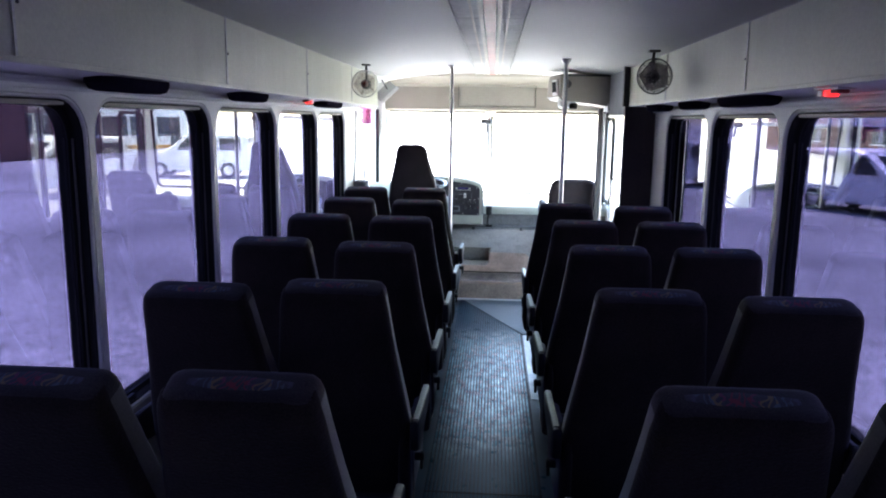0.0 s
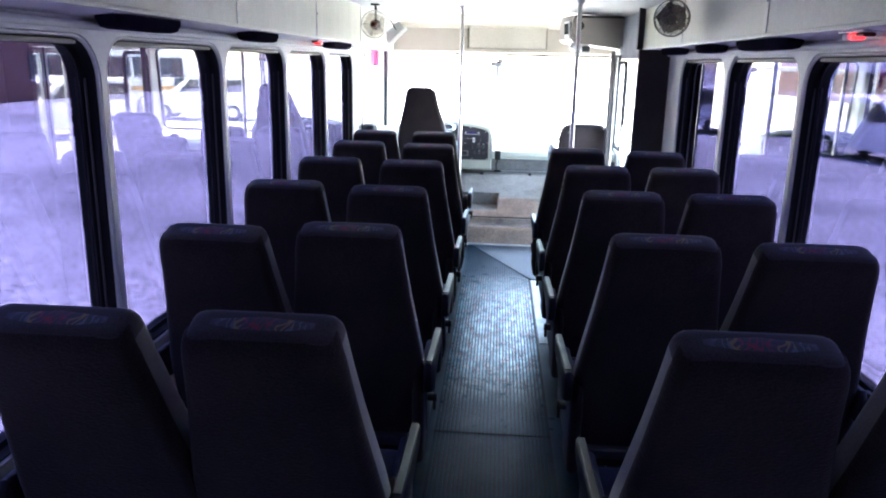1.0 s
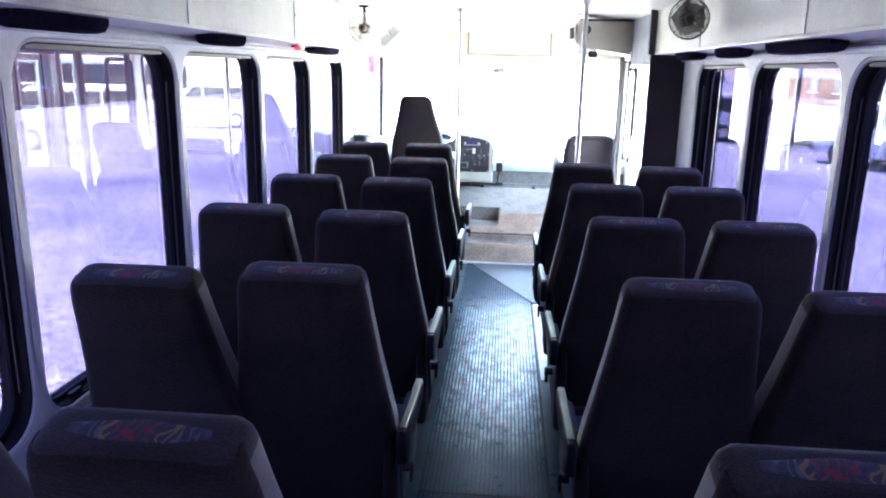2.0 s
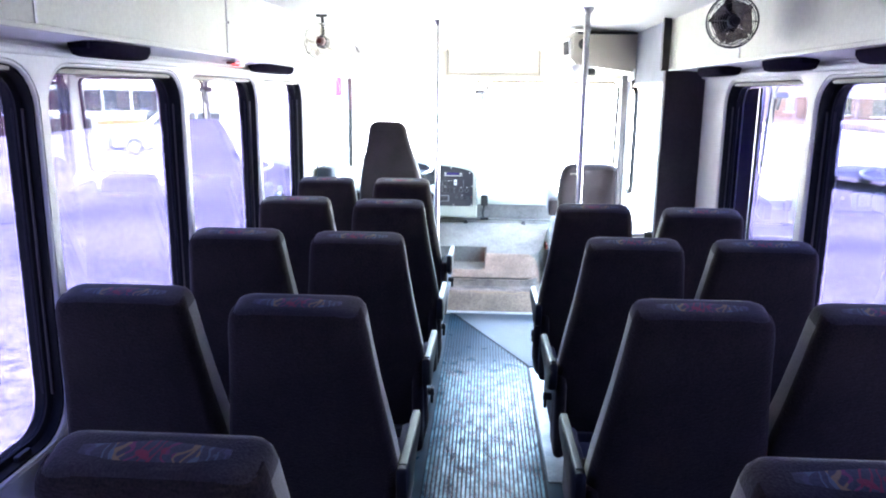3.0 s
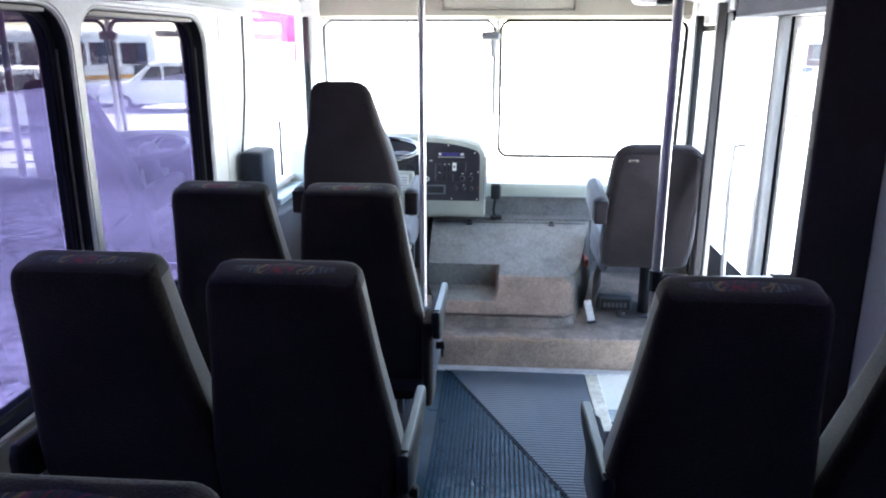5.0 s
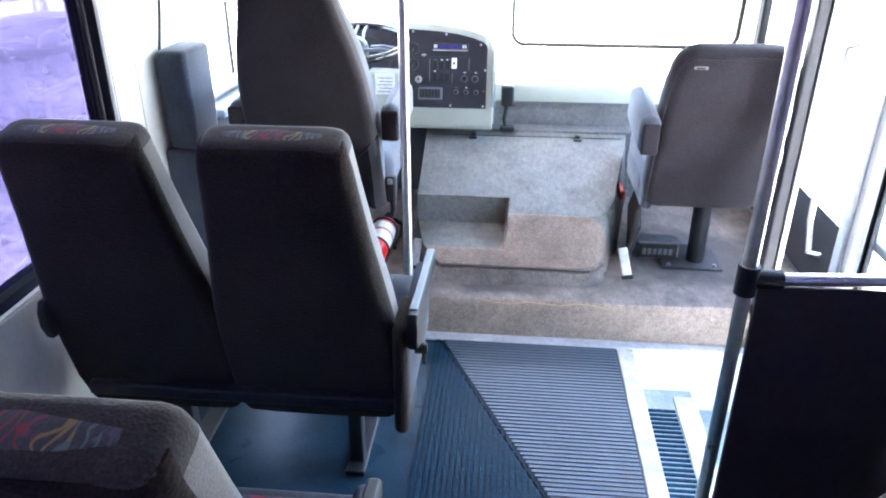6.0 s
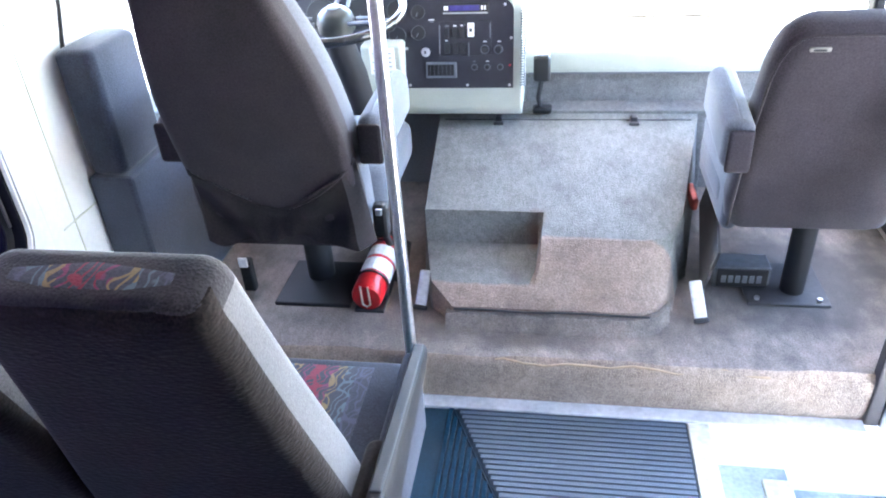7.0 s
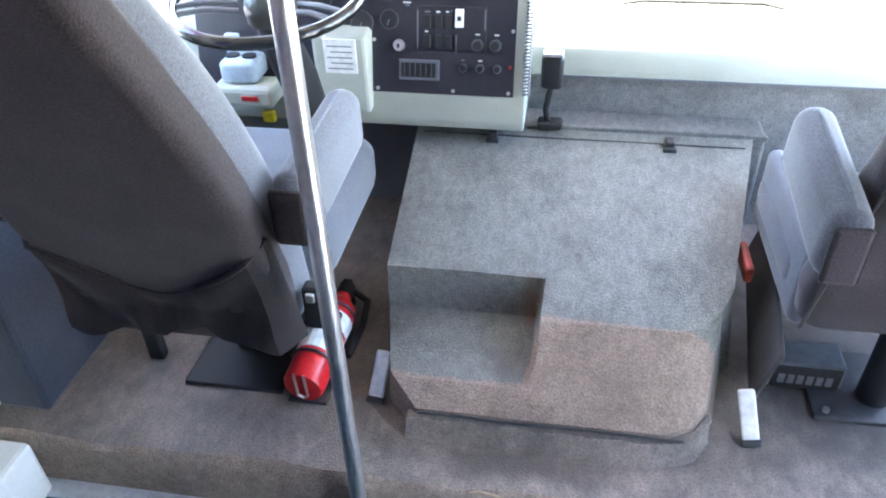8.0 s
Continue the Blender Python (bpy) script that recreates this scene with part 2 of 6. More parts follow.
def grease_or_shade(m, x, half_x, y, half_y, colour):
    """An uneven mark in the pile round (x, y): trodden-in grease, or shade painted on."""
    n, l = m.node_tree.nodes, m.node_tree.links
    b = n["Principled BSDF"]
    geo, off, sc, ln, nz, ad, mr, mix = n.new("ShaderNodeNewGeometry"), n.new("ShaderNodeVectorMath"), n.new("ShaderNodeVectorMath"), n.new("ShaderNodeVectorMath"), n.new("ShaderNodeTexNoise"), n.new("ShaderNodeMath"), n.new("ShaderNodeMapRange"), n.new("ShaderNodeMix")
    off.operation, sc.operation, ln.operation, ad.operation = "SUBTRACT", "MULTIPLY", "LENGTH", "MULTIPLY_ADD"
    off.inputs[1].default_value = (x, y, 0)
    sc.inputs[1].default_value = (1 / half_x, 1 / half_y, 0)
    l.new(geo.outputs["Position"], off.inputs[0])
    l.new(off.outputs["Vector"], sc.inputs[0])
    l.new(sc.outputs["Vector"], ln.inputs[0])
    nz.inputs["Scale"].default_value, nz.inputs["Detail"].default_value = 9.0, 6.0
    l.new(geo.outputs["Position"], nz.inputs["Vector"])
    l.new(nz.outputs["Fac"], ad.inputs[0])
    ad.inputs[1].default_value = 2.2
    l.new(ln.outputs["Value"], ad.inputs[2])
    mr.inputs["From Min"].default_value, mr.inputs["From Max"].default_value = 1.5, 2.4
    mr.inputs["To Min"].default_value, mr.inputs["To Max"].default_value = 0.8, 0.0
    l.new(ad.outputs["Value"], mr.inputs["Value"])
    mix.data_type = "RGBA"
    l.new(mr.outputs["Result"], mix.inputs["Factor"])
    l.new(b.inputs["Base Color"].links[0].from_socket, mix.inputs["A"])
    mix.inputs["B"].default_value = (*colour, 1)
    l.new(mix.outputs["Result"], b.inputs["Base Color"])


def wavy(m):
    """Slow upright waves in the sheet, as thin panels have between their screws."""
    n, l = m.node_tree.nodes, m.node_tree.links
    b = n["Principled BSDF"]
    geo, mp, nz, bp = n.new("ShaderNodeNewGeometry"), n.new("ShaderNodeMapping"), n.new("ShaderNodeTexNoise"), n.new("ShaderNodeBump")
    mp.inputs["Scale"].default_value = (1.0, 3.2, 0.9)
    nz.inputs["Scale"].default_value, nz.inputs["Detail"].default_value = 1.6, 2.0
    bp.inputs["Strength"].default_value, bp.inputs["Distance"].default_value = 0.16, 0.06
    l.new(geo.outputs["Position"], mp.inputs["Vector"])
    l.new(mp.outputs["Vector"], nz.inputs["Vector"])
    l.new(nz.outputs["Fac"], bp.inputs["Height"])
    if b.inputs["Normal"].links:
        l.new(b.inputs["Normal"].links[0].from_socket, bp.inputs["Normal"])
    l.new(bp.outputs["Normal"], b.inputs["Normal"])


M_BACK = weave("charcoal_moquette", (0.0310, 0.0225, 0.0190), (0.0215, 0.0160, 0.0136), 170, 0.12, 0.8, 0.4)
M_SIDE = weave("grey_velour", (0.115, 0.106, 0.106), (0.086, 0.080, 0.081), 330, 0.6, 0.25)
M_DRIVER = weave("brown_grey_cloth", (0.037, 0.0290, 0.0305), (0.024, 0.0190, 0.0205), 240, 0.12, 0.22)
M_SKIRT = weave("dark_brown_gauze", (0.022, 0.0160, 0.0165), (0.0135, 0.0102, 0.0108), 300, 0.1)
M_GUIDE = weave("mauve_grey_cloth", (0.047, 0.038, 0.043), (0.032, 0.026, 0.029), 200, 0.12, 0.3)
M_VELOUR = weave("blue_grey_velour", (0.090, 0.095, 0.112), (0.064, 0.068, 0.083), 330, 0.3, 0.1)
M_CONSOLE = weave("slate_blue_carpet", (0.046, 0.054, 0.078), (0.030, 0.036, 0.054), 200, 0.3)
M_CUSHION = weave("slate_moquette", (0.055, 0.06, 0.078), (0.038, 0.042, 0.055), 210, 0.15)
M_TOP = weave("slate_velour", (0.046, 0.040, 0.043), (0.033, 0.029, 0.031), 210, 0.25)
M_PATTERN = pattern_cloth("swirl_moquette")
M_BLACK = surface("black_plastic", (0.012, 0.0115, 0.013), 0.6, bump=0.08, scale=300)
M_RUBBER = surface("black_rubber", (0.007, 0.007, 0.008), 0.7, bump=0.1)
M_RUBBER.node_tree.nodes["Principled BSDF"].inputs["Specular IOR Level"].default_value = 0.2
M_LENS = surface("smoked_lens", (0.020, 0.017, 0.030), 0.45, bump=0.0)
M_LENS.node_tree.nodes["Principled BSDF"].inputs["Specular IOR Level"].default_value = 0.0
M_SCREEN = surface("dark_display", (0.012, 0.013, 0.014), 0.7, bump=0.0)
M_SCREEN.node_tree.nodes["Principled BSDF"].inputs["Specular IOR Level"].default_value = 0.1
M_GLOSS = surface("glossy_black_plastic", (0.014, 0.014, 0.016), 0.16, bump=0.0, coat=0.5)
M_HUB = surface("grey_green_plastic", (0.048, 0.056, 0.053), 0.35, bump=0.03)
M_GREYPL = surface("grey_plastic", (0.14, 0.15, 0.17), 0.35, bump=0.06, scale=300)
M_ARMCAP = surface("slate_plastic", (0.026, 0.029, 0.034), 0.42, bump=0.06, scale=300)
M_BRONZE = surface("bronze_grey_paint", (0.075, 0.068, 0.07), 0.45, bump=0.05, scale=200)
M_STEEL = surface("painted_steel", (0.05, 0.05, 0.055), 0.45, metal=0.3, bump=0.05)
M_CHROME = surface("brushed_steel", (0.72, 0.71, 0.70), 0.31, metal=0.95, grain=0.1, bump=0.03)
M_ALU = surface("aluminium", (0.6, 0.6, 0.6), 0.35, metal=0.9, grain=0.15, bump=0.05, stain=0.35)
M_STRIP = surface("dull_aluminium", (0.74, 0.74, 0.76), 0.5, metal=0.45, grain=0.12, bump=0.05, stain=0.25, stain_scale=6)
M_PANEL = surface("cream_laminate", (0.60, 0.605, 0.47), 0.33, vary=0.015, grain=0.06, scale=90, bump=0.06, stain=0.025, stain_scale=0.5)
wavy(M_PANEL)
M_WALL = surface("off_white_panel", (0.76, 0.755, 0.73), 0.5, grain=0.04, bump=0.06, stain=0.1)
M_CEIL = surface("grey_vinyl_ceiling", (0.43, 0.43, 0.415), 0.6, grain=0.05, scale=120, bump=0.15, stain=0.03, stain_scale=0.8)
M_BEIGE = surface("beige_fibreglass", (0.30, 0.272, 0.228), 0.55, grain=0.06, scale=200, bump=0.12, stain=0.15)
M_FRAME = surface("taupe_trim", (0.17, 0.155, 0.13), 0.5)
M_ACCESS = surface("pale_cream_panel", (0.36, 0.34, 0.285), 0.5, grain=0.05, stain=0.1)
M_DASHB = surface("pale_green_grey_plastic", (0.42, 0.44, 0.38), 0.5, grain=0.06, scale=300, bump=0.1)
M_GREYPAN = surface("grey_carpet_panel", (0.19, 0.195, 0.215), 0.9, grain=0.25, scale=200, bump=0.3)
M_FLOOR = surface("blue_grey_vinyl", (0.020, 0.052, 0.078), 0.30, grain=0.15, scale=110, bump=0.1, stain=0.4, stain_scale=5)
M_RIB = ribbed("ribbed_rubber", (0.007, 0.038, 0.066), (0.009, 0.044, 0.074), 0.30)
M_RIB.node_tree.nodes["Principled BSDF"].inputs["Specular IOR Level"].default_value = 0.05
M_FLOOR.node_tree.nodes["Principled BSDF"].inputs["Specular IOR Level"].default_value = 0.14
# scuffs, coloured pale enough to carry the windscreen's reflection as well
scuffed_glare(M_RIB, 3.3, 5.6, (0.18, 0.39, 0.47))
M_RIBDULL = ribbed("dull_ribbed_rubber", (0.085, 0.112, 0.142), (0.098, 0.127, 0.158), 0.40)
# pale vinyl of the worn treads, also used for a painted floor reflection
M_WORN_SHEEN = surface("worn_sheen_vinyl", (0.36, 0.40, 0.42), 0.3, grain=0.15, scale=80, bump=0.1, second=(0.20, 0.25, 0.28), stain_scale=7)
M_GROOVE = surface("dark_mat_groove", (0.018, 0.030, 0.043), 0.7, grain=0.2, bump=0.1, stain=0.4, stain_scale=6)
M_GROOVE.node_tree.nodes["Principled BSDF"].inputs["Specular IOR Level"].default_value = 0.12
M_CARPET = carpet("brown_grey_carpet", (0.235, 0.192, 0.168), (0.165, 0.138, 0.122), (0.085, 0.076, 0.070))
# shade round the guide seat's foot, painted in together with the dirt
grease_or_shade(M_CARPET, 0.82, 0.42, 6.98, 0.30, (0.058, 0.056, 0.056))
grease_or_shade(M_CARPET, -0.02, 0.24, 6.612, 0.05, (0.060, 0.053, 0.050))
M_RISER = carpet("brown_riser_carpet", (0.36, 0.275, 0.220), (0.27, 0.212, 0.175), (0.13, 0.112, 0.098), 0.62)
M_CARPETB = carpet("pale_blue_carpet", (0.182, 0.175, 0.172), (0.135, 0.130, 0.127), (0.090, 0.082, 0.076), 0.62)
M_COVER = carpet("lit_front_cover_carpet", (0.168, 0.168, 0.158), (0.130, 0.129, 0.122), (0.090, 0.082, 0.076), 0.62)
# warm bounce light on the front slope, put in as a browner colour
lit_front(M_COVER, (0.285, 0.204, 0.174), 0.035, 6.745, 6.862)
grease_or_shade(M_COVER, 0.035, 0.035, 6.955, 0.04, (0.15, 0.085, 0.055))
grease_or_shade(M_COVER, -0.02, 0.05, 6.80, 0.05, (0.11, 0.10, 0.095))
M_KICK = weave("dark_facing_cloth", (0.050, 0.046, 0.046), (0.034, 0.031, 0.032), 200, 0.1)
M_FRAY = surface("frayed_backing", (0.42, 0.30, 0.20), 0.9)
M_CREAM = surface("cream_nosing", (0.62, 0.6, 0.5), 0.5, bump=0.05, stain=0.35, stain_scale=9)
M_DARKPAD = surface("dark_maroon_vinyl", (0.03, 0.02, 0.028), 0.7, grain=0.2, bump=0.15)
M_RED = surface("red_enamel", (0.55, 0.015, 0.02), 0.3, bump=0.02)
M_WHITE = surface("white_label", (0.75, 0.75, 0.73), 0.5, bump=0.02)
M_WHITEPL = surface("white_plastic", (0.7, 0.7, 0.68), 0.4, bump=0.04)
M_DASH = surface("dark_instrument_panel", (0.022, 0.02, 0.028), 0.4, bump=0.05)
M_YELLOW = surface("yellow_tag", (0.7, 0.55, 0.02), 0.5)
M_ORANGE = surface("orange_strap", (0.30, 0.035, 0.02), 0.7, stain=0.6, stain_scale=18)
M_PALEBLUE = surface("pale_blue_plastic", (0.4, 0.48, 0.55), 0.4)
M_REDDULL = surface("red_reflector", (0.30, 0.030, 0.028), 0.35, bump=0.0)
M_REDLAMP = glow("red_marker_lens", (0.75, 0.012, 0.012), 0.22)
M_STRIPE_R = surface("red_stripe", (0.50, 0.105, 0.085), 0.5, stain=0.3, stain_scale=2)
M_STRIPE_O = surface("gold_stripe", (0.62, 0.55, 0.44), 0.5, stain=0.2, stain_scale=2)
M_STRIPE_G = surface("pale_centre_panel", (0.50, 0.49, 0.45), 0.7)
M_TINT = pane_glass("violet_tinted_glass", (0.163, 0.158, 0.234), 0.03, 3.8)
M_CLEAR = pane_glass("clear_glass", (0.95, 0.965, 0.96))
M_FANCLEAR = pane_glass("clear_blade", (0.85, 0.82, 0.8), 0.06)
M_FANSMOKE = pane_glass("smoked_blade", (0.42, 0.39, 0.39), 0.06)
M_GRAVEL = surface("pale_gravel", (0.315, 0.312, 0.318), 0.95, grain=0.55, scale=9, bump=0.9, stain=0.3, stain_scale=0.22, second=(0.150, 0.150, 0.156))
M_BUSWHITE = surface("white_coach_paint", (0.75, 0.75, 0.74), 0.3, bump=0.0, coat=0.4)
M_BUSDARK = surface("dark_coach_glass", (0.03, 0.035, 0.04), 0.1, bump=0)
M_BRICK = surface("red_brown_wall", (0.2, 0.1, 0.08), 0.9, grain=0.3, scale=4, bump=0.4, stain=0.3, stain_scale=0.4)
M_BLUEROOF = surface("blue_metal_roof", (0.05, 0.25, 0.4), 0.4, bump=0.1)


# ---- mesh helpers ----
def part(name, bm, material, parent=None, label="", smooth=False):
    """Links a bmesh as one mesh object under a thing or a part."""
    bmesh.ops.recalc_face_normals(bm, faces=bm.faces)
    me = bpy.data.meshes.new(name)
    bm.to_mesh(me)
    bm.free()
    if smooth:
        for p in me.polygons:
            p.use_smooth = True
        me.set_sharp_from_angle(angle=radians(40))
    me.materials.append(material)
    ob = new(name, me)
    if parent:
        ob.parent = parent
    if label:
        ob["label"] = label
    return ob


def thing(name, x=0, y=0, z=0, rz=0, label="", category="", group="", kind=""):
    ob = new(name)
    ob.empty_display_size = 0.05
    ob.matrix_basis = pose(x, y, z, 0, 0, rz)
    return tagged(ob, label, category, group, kind)


def box(bm, x0, x1, y0, y1, z0, z1, bevel=0.0, seg=2, m=None):
    r = bmesh.ops.create_cube(bm, size=1.0)
    t = Matrix.Translation(((x0 + x1) / 2, (y0 + y1) / 2, (z0 + z1) / 2)) @ Matrix.Diagonal((abs(x1 - x0), abs(y1 - y0), abs(z1 - z0), 1))
    if m:
        t = m @ t
    bmesh.ops.transform(bm, matrix=t, verts=r["verts"])
    if bevel:
        edges = {e for v in r["verts"] for e in v.link_edges}
        bmesh.ops.bevel(bm, geom=list(edges), offset=bevel, segments=seg, affect="EDGES", profile=0.5)
    return bm


def boxed(*a, **k):
    return box(bmesh.new(), *a, **k)


def loft(bm, rings, cap=True, closed=True):
    """Skins a row of rings of equal length."""
    vs = [[bm.verts.new(p) for p in r] for r in rings]
    n = len(rings[0])
    for a, b in zip(vs, vs[1:]):
        for i in range(n if closed else n - 1):
            bm.faces.new((a[i], a[(i + 1) % n], b[(i + 1) % n], b[i]))
    if cap:
        bm.faces.new(vs[0][::-1])
        bm.faces.new(vs[-1])
    return bm


def tube(bm, pts, r, n=10, cap=True, closed=False):
    """Sweeps a round bar along points."""
    pts = [Vector(p) for p in pts]
    rings, side = [], None
    for i, p in enumerate(pts):
        a = pts[i - 1] if i or closed else p
        b = pts[(i + 1) % len(pts)] if i < len(pts) - 1 or closed else p
        d = (b - a).normalized()
        if side is None:
            side = d.orthogonal().normalized()
        side = (side - d * side.dot(d)).normalized()
        up = d.cross(side)
        rr = r[i] if isinstance(r, (list, tuple)) else r
        rings.append([p + (side * math.cos(k * math.tau / n) + up * math.sin(k * math.tau / n)) * rr for k in range(n)])
    if closed:
        rings.append(rings[0])
        loft(bm, rings, cap=False)
        bmesh.ops.remove_doubles(bm, verts=bm.verts, dist=1e-6)
        return bm
    return loft(bm, rings, cap=cap)


def round_rect(w, d, r, k=4, cx=0.0, cy=0.0):
    """Points of a rounded rectangle, w by d, round (cx, cy)."""
    r = min(r, w / 2 - 1e-4, d / 2 - 1e-4)
    out = []
    for sx, sy, a0 in ((1, 1, 0), (-1, 1, 90), (-1, -1, 180), (1, -1, 270)):
        for i in range(k + 1):
            a = radians(a0 + 90 * i / k)
            out.append((cx + sx * (w / 2 - r) + r * math.cos(a), cy + sy * (d / 2 - r) + r * math.sin(a)))
    return out


def pillow(bm, x0, x1, y0, y1, z0, z1, edge=0.03, k=4, m=None):
    """A padded block: rounded all round, slightly domed on its top."""
    w, d, h = x1 - x0, y1 - y0, z1 - z0
    cx, cy = (x0 + x1) / 2, (y0 + y1) / 2
    rings = []
    for i in range(5):
        a = radians(90 * i / 4)
        inset, z = edge * (1 - math.sin(a)), z0 + edge * (1 - math.cos(a))
        rings.append([(x, y, z) for x, y in round_rect(w - 2 * inset, d - 2 * inset, edge * 1.3, k, cx, cy)])
    for i in range(5):
        a = radians(90 * i / 4)
        inset, z = edge * (1 - math.cos(a)), z1 - edge * (1 - math.sin(a))
        rings.append([(x, y, z) for x, y in round_rect(w - 2 * inset, d - 2 * inset, edge * 1.3, k, cx, cy)])
    rings.append([(x, y, z1 + edge * 0.18) for x, y in round_rect((w - 2 * edge) * 0.7, (d - 2 * edge) * 0.7, edge, k, cx, cy)])
    if m:
        rings = [[m @ Vector(p) for p in r] for r in rings]
    return loft(bm, rings)


def prism(bm, poly, y0, y1):
    """A polygon in (x, z) run from y0 to y1."""
    return loft(bm, [[(x, y0, z) for x, z in poly], [(x, y1, z) for x, z in poly]])


def prism_x(bm, poly, x0, x1):
    """A polygon in (y, z) run from x0 to x1."""
    return loft(bm, [[(x0, y, z) for y, z in poly], [(x1, y, z) for y, z in poly]])


# ---- the shell of the coach ----
XL, XR = -1.20, 1.22
REAR, FRONT = -0.42, 8.02
GROUND = -0.95
WIN_Z0, WIN_Z1, WIN_R, WALL = 0.55, 1.645, 0.13, 0.09
LEFT_WINDOWS = [(0.32, 1.31), (1.34, 2.335), (2.365, 3.365), (3.395, 4.355), (4.385, 5.345), (5.375, 6.35)]
RIGHT_WINDOWS = [(0.11, 1.11), (1.14, 2.14), (2.17, 3.155), (3.19, 4.165), (4.215, 5.20)]


def cell(bm, x0, x1, ya, yb, za, zb, wy0, wy1, wz0, wz1, r, k=6):
    """One bay of a side wall, between x0 and x1, with a rounded window opening through it."""
    hole, rim = [], []
    for sy, sz, a0 in ((1, 1, 0), (-1, 1, 90), (-1, -1, 180), (1, -1, 270)):
        cy = wy1 - r if sy > 0 else wy0 + r
        cz = wz1 - r if sz > 0 else wz0 + r
        ey, ez = (yb if sy > 0 else ya), (zb if sz > 0 else za)
        for i in range(k + 1):
            a = radians(a0 + 90 * i / k)
            hole.append((cy + r * math.cos(a), cz + r * math.sin(a)))
            f = i / k
            first = (a0 // 90) % 2 == 0
            if abs(f - 0.5) < 1e-6:
                rim.append((ey, ez))
            elif (f < 0.5) == first:
                rim.append((ey, cz + (ez - cz) * min(1, f * 2 if first else (1 - f) * 2)))
            else:
                rim.append((cy + (ey - cy) * min(1, (1 - f) * 2 if first else f * 2), ez))
    loft(bm, [[(x, *p) for p in ring] for x, ring in ((x1, rim), (x1, hole), (x0, hole), (x0, rim))], cap=False)


def side_wall(name, x0, x1, windows, end, label):
    bm = bmesh.new()
    edges = [REAR] + [(a[1] + b[0]) / 2 for a, b in zip(windows, windows[1:])] + [windows[-1][1] + 0.05]
    for (a, b), (wa, wb) in zip(zip(edges, edges[1:]), windows):
        cell(bm, x0, x1, a, b, -0.30, 2.02, wa, wb, WIN_Z0, WIN_Z1, WIN_R)
    bmesh.ops.remove_doubles(bm, verts=bm.verts, dist=1e-4)
    if end > edges[-1]:
        box(bm, min(x0, x1), max(x0, x1), edges[-1] + 0.0005, end, -0.30, 2.02)
    return tagged(part(name, bm, M_WALL), label, "wall", kind="structure")


side_wall("wall_left", XL - WALL, XL, LEFT_WINDOWS, 6.98, "off-white coach side wall with rounded window openings")
side_wall("wall_right", XR, XR + WALL, RIGHT_WINDOWS, 5.72, "off-white coach side wall with rounded window openings")


def window(name, x, out, y0, y1, z0, z1, r, glass, label):
    """A bonded side window: black rubber frame in the opening and one pane."""
    w = thing(name, x, (y0 + y1) / 2, (z0 + z1) / 2, label=label, category="window", kind="structure")
    wd, ht = y1 - y0 - 0.002, z1 - z0 - 0.002

    def ring(s, rr, xx):
        return [(xx, a, b) for a, b in round_rect(wd - 2 * s, ht - 2 * s, rr, 6)]
    bm = loft(bmesh.new(), [ring(0, r, out * 0.020), ring(0, r, out * 0.010), ring(0.003, r - 0.003, out * 0.002), ring(0.008, r - 0.008, out * 0.002), ring(0.0115, r - 0.011, out * 0.010), ring(0.0115, r - 0.011, out * 0.020), ring(0, r, out * 0.020)], cap=False)
    part("trim_lip", bm, M_WALL, w, "off-white trim lip", smooth=True)
    bm = loft(bmesh.new(), [ring(0, r, out * 0.087), ring(0, r, out * 0.0205), ring(0.0117, r - 0.0112, out * 0.0205), ring(0.0117, r - 0.0112, out * 0.011), ring(0.017, r - 0.016, out * 0.012),
                            ring(0.018, r - 0.017, out * 0.042), ring(0.023, r - 0.021, out * 0.045), ring(0.032, r - 0.028, out * 0.050), ring(0.032, r - 0.028, out * 0.087), ring(0, r, out * 0.087)], cap=False)
    part("window_frame", bm, M_RUBBER, w, "black rubber window frame", smooth=True)
    bm = loft(bmesh.new(), [ring(0.028, r - 0.025, out * 0.055), ring(0.028, r - 0.025, out * 0.060)])
    part("pane", bm, glass, w, "violet-tinted window glass")
    for sy in (-1, 1):
        part("bead", boxed(out * 0.040 - 0.003, out * 0.040 + 0.003, sy * (wd / 2 - 0.022) - 0.004, sy * (wd / 2 - 0.022) + 0.004, -ht / 2 + r, ht / 2 - r, 0.002), M_BRONZE, w, "bronze-grey glazing bead")
    part("head_trim", boxed(min(out * 0.0125, out * 0.046), max(out * 0.0125, out * 0.046), -wd / 2 + r * 0.75, wd / 2 - r * 0.75, ht / 2 - 0.030, ht / 2 - 0.0165, 0.003), M_BEIGE, w, "beige head trim")
    for ty in (-wd * 0.32, wd * 0.3):
        part("latch", boxed(0.03 * out - 0.008, 0.03 * out + 0.008, ty - 0.03, ty + 0.03, -ht / 2 + 0.014, -ht / 2 + 0.034, 0.003), M_BLACK, w)
    return w


for i, (a, b) in enumerate(LEFT_WINDOWS):
    window("window_%d" % (i + 1), XL, -1, a, b, WIN_Z0, WIN_Z1, WIN_R, M_TINT, "tinted coach window in a black rubber frame")
for i, (a, b) in enumerate(RIGHT_WINDOWS):
    right_window = window("window_%d" % (i + 11), XR, 1, a, b, WIN_Z0, WIN_Z1, WIN_R, M_TINT, "tinted coach window in a black rubber frame")
# the foremost one slides: its second pane stands half behind the first
slide = part("sliding_pane", boxed(0.050, 0.054, 0.150, 0.400, -0.505, 0.505), M_TINT, right_window, "second tinted pane of the slider")
part("meeting_stile", boxed(0.046, 0.0545, 0.133, 0.1505, -0.507, 0.507, 0.002), M_ALU, slide, "bright aluminium stile")
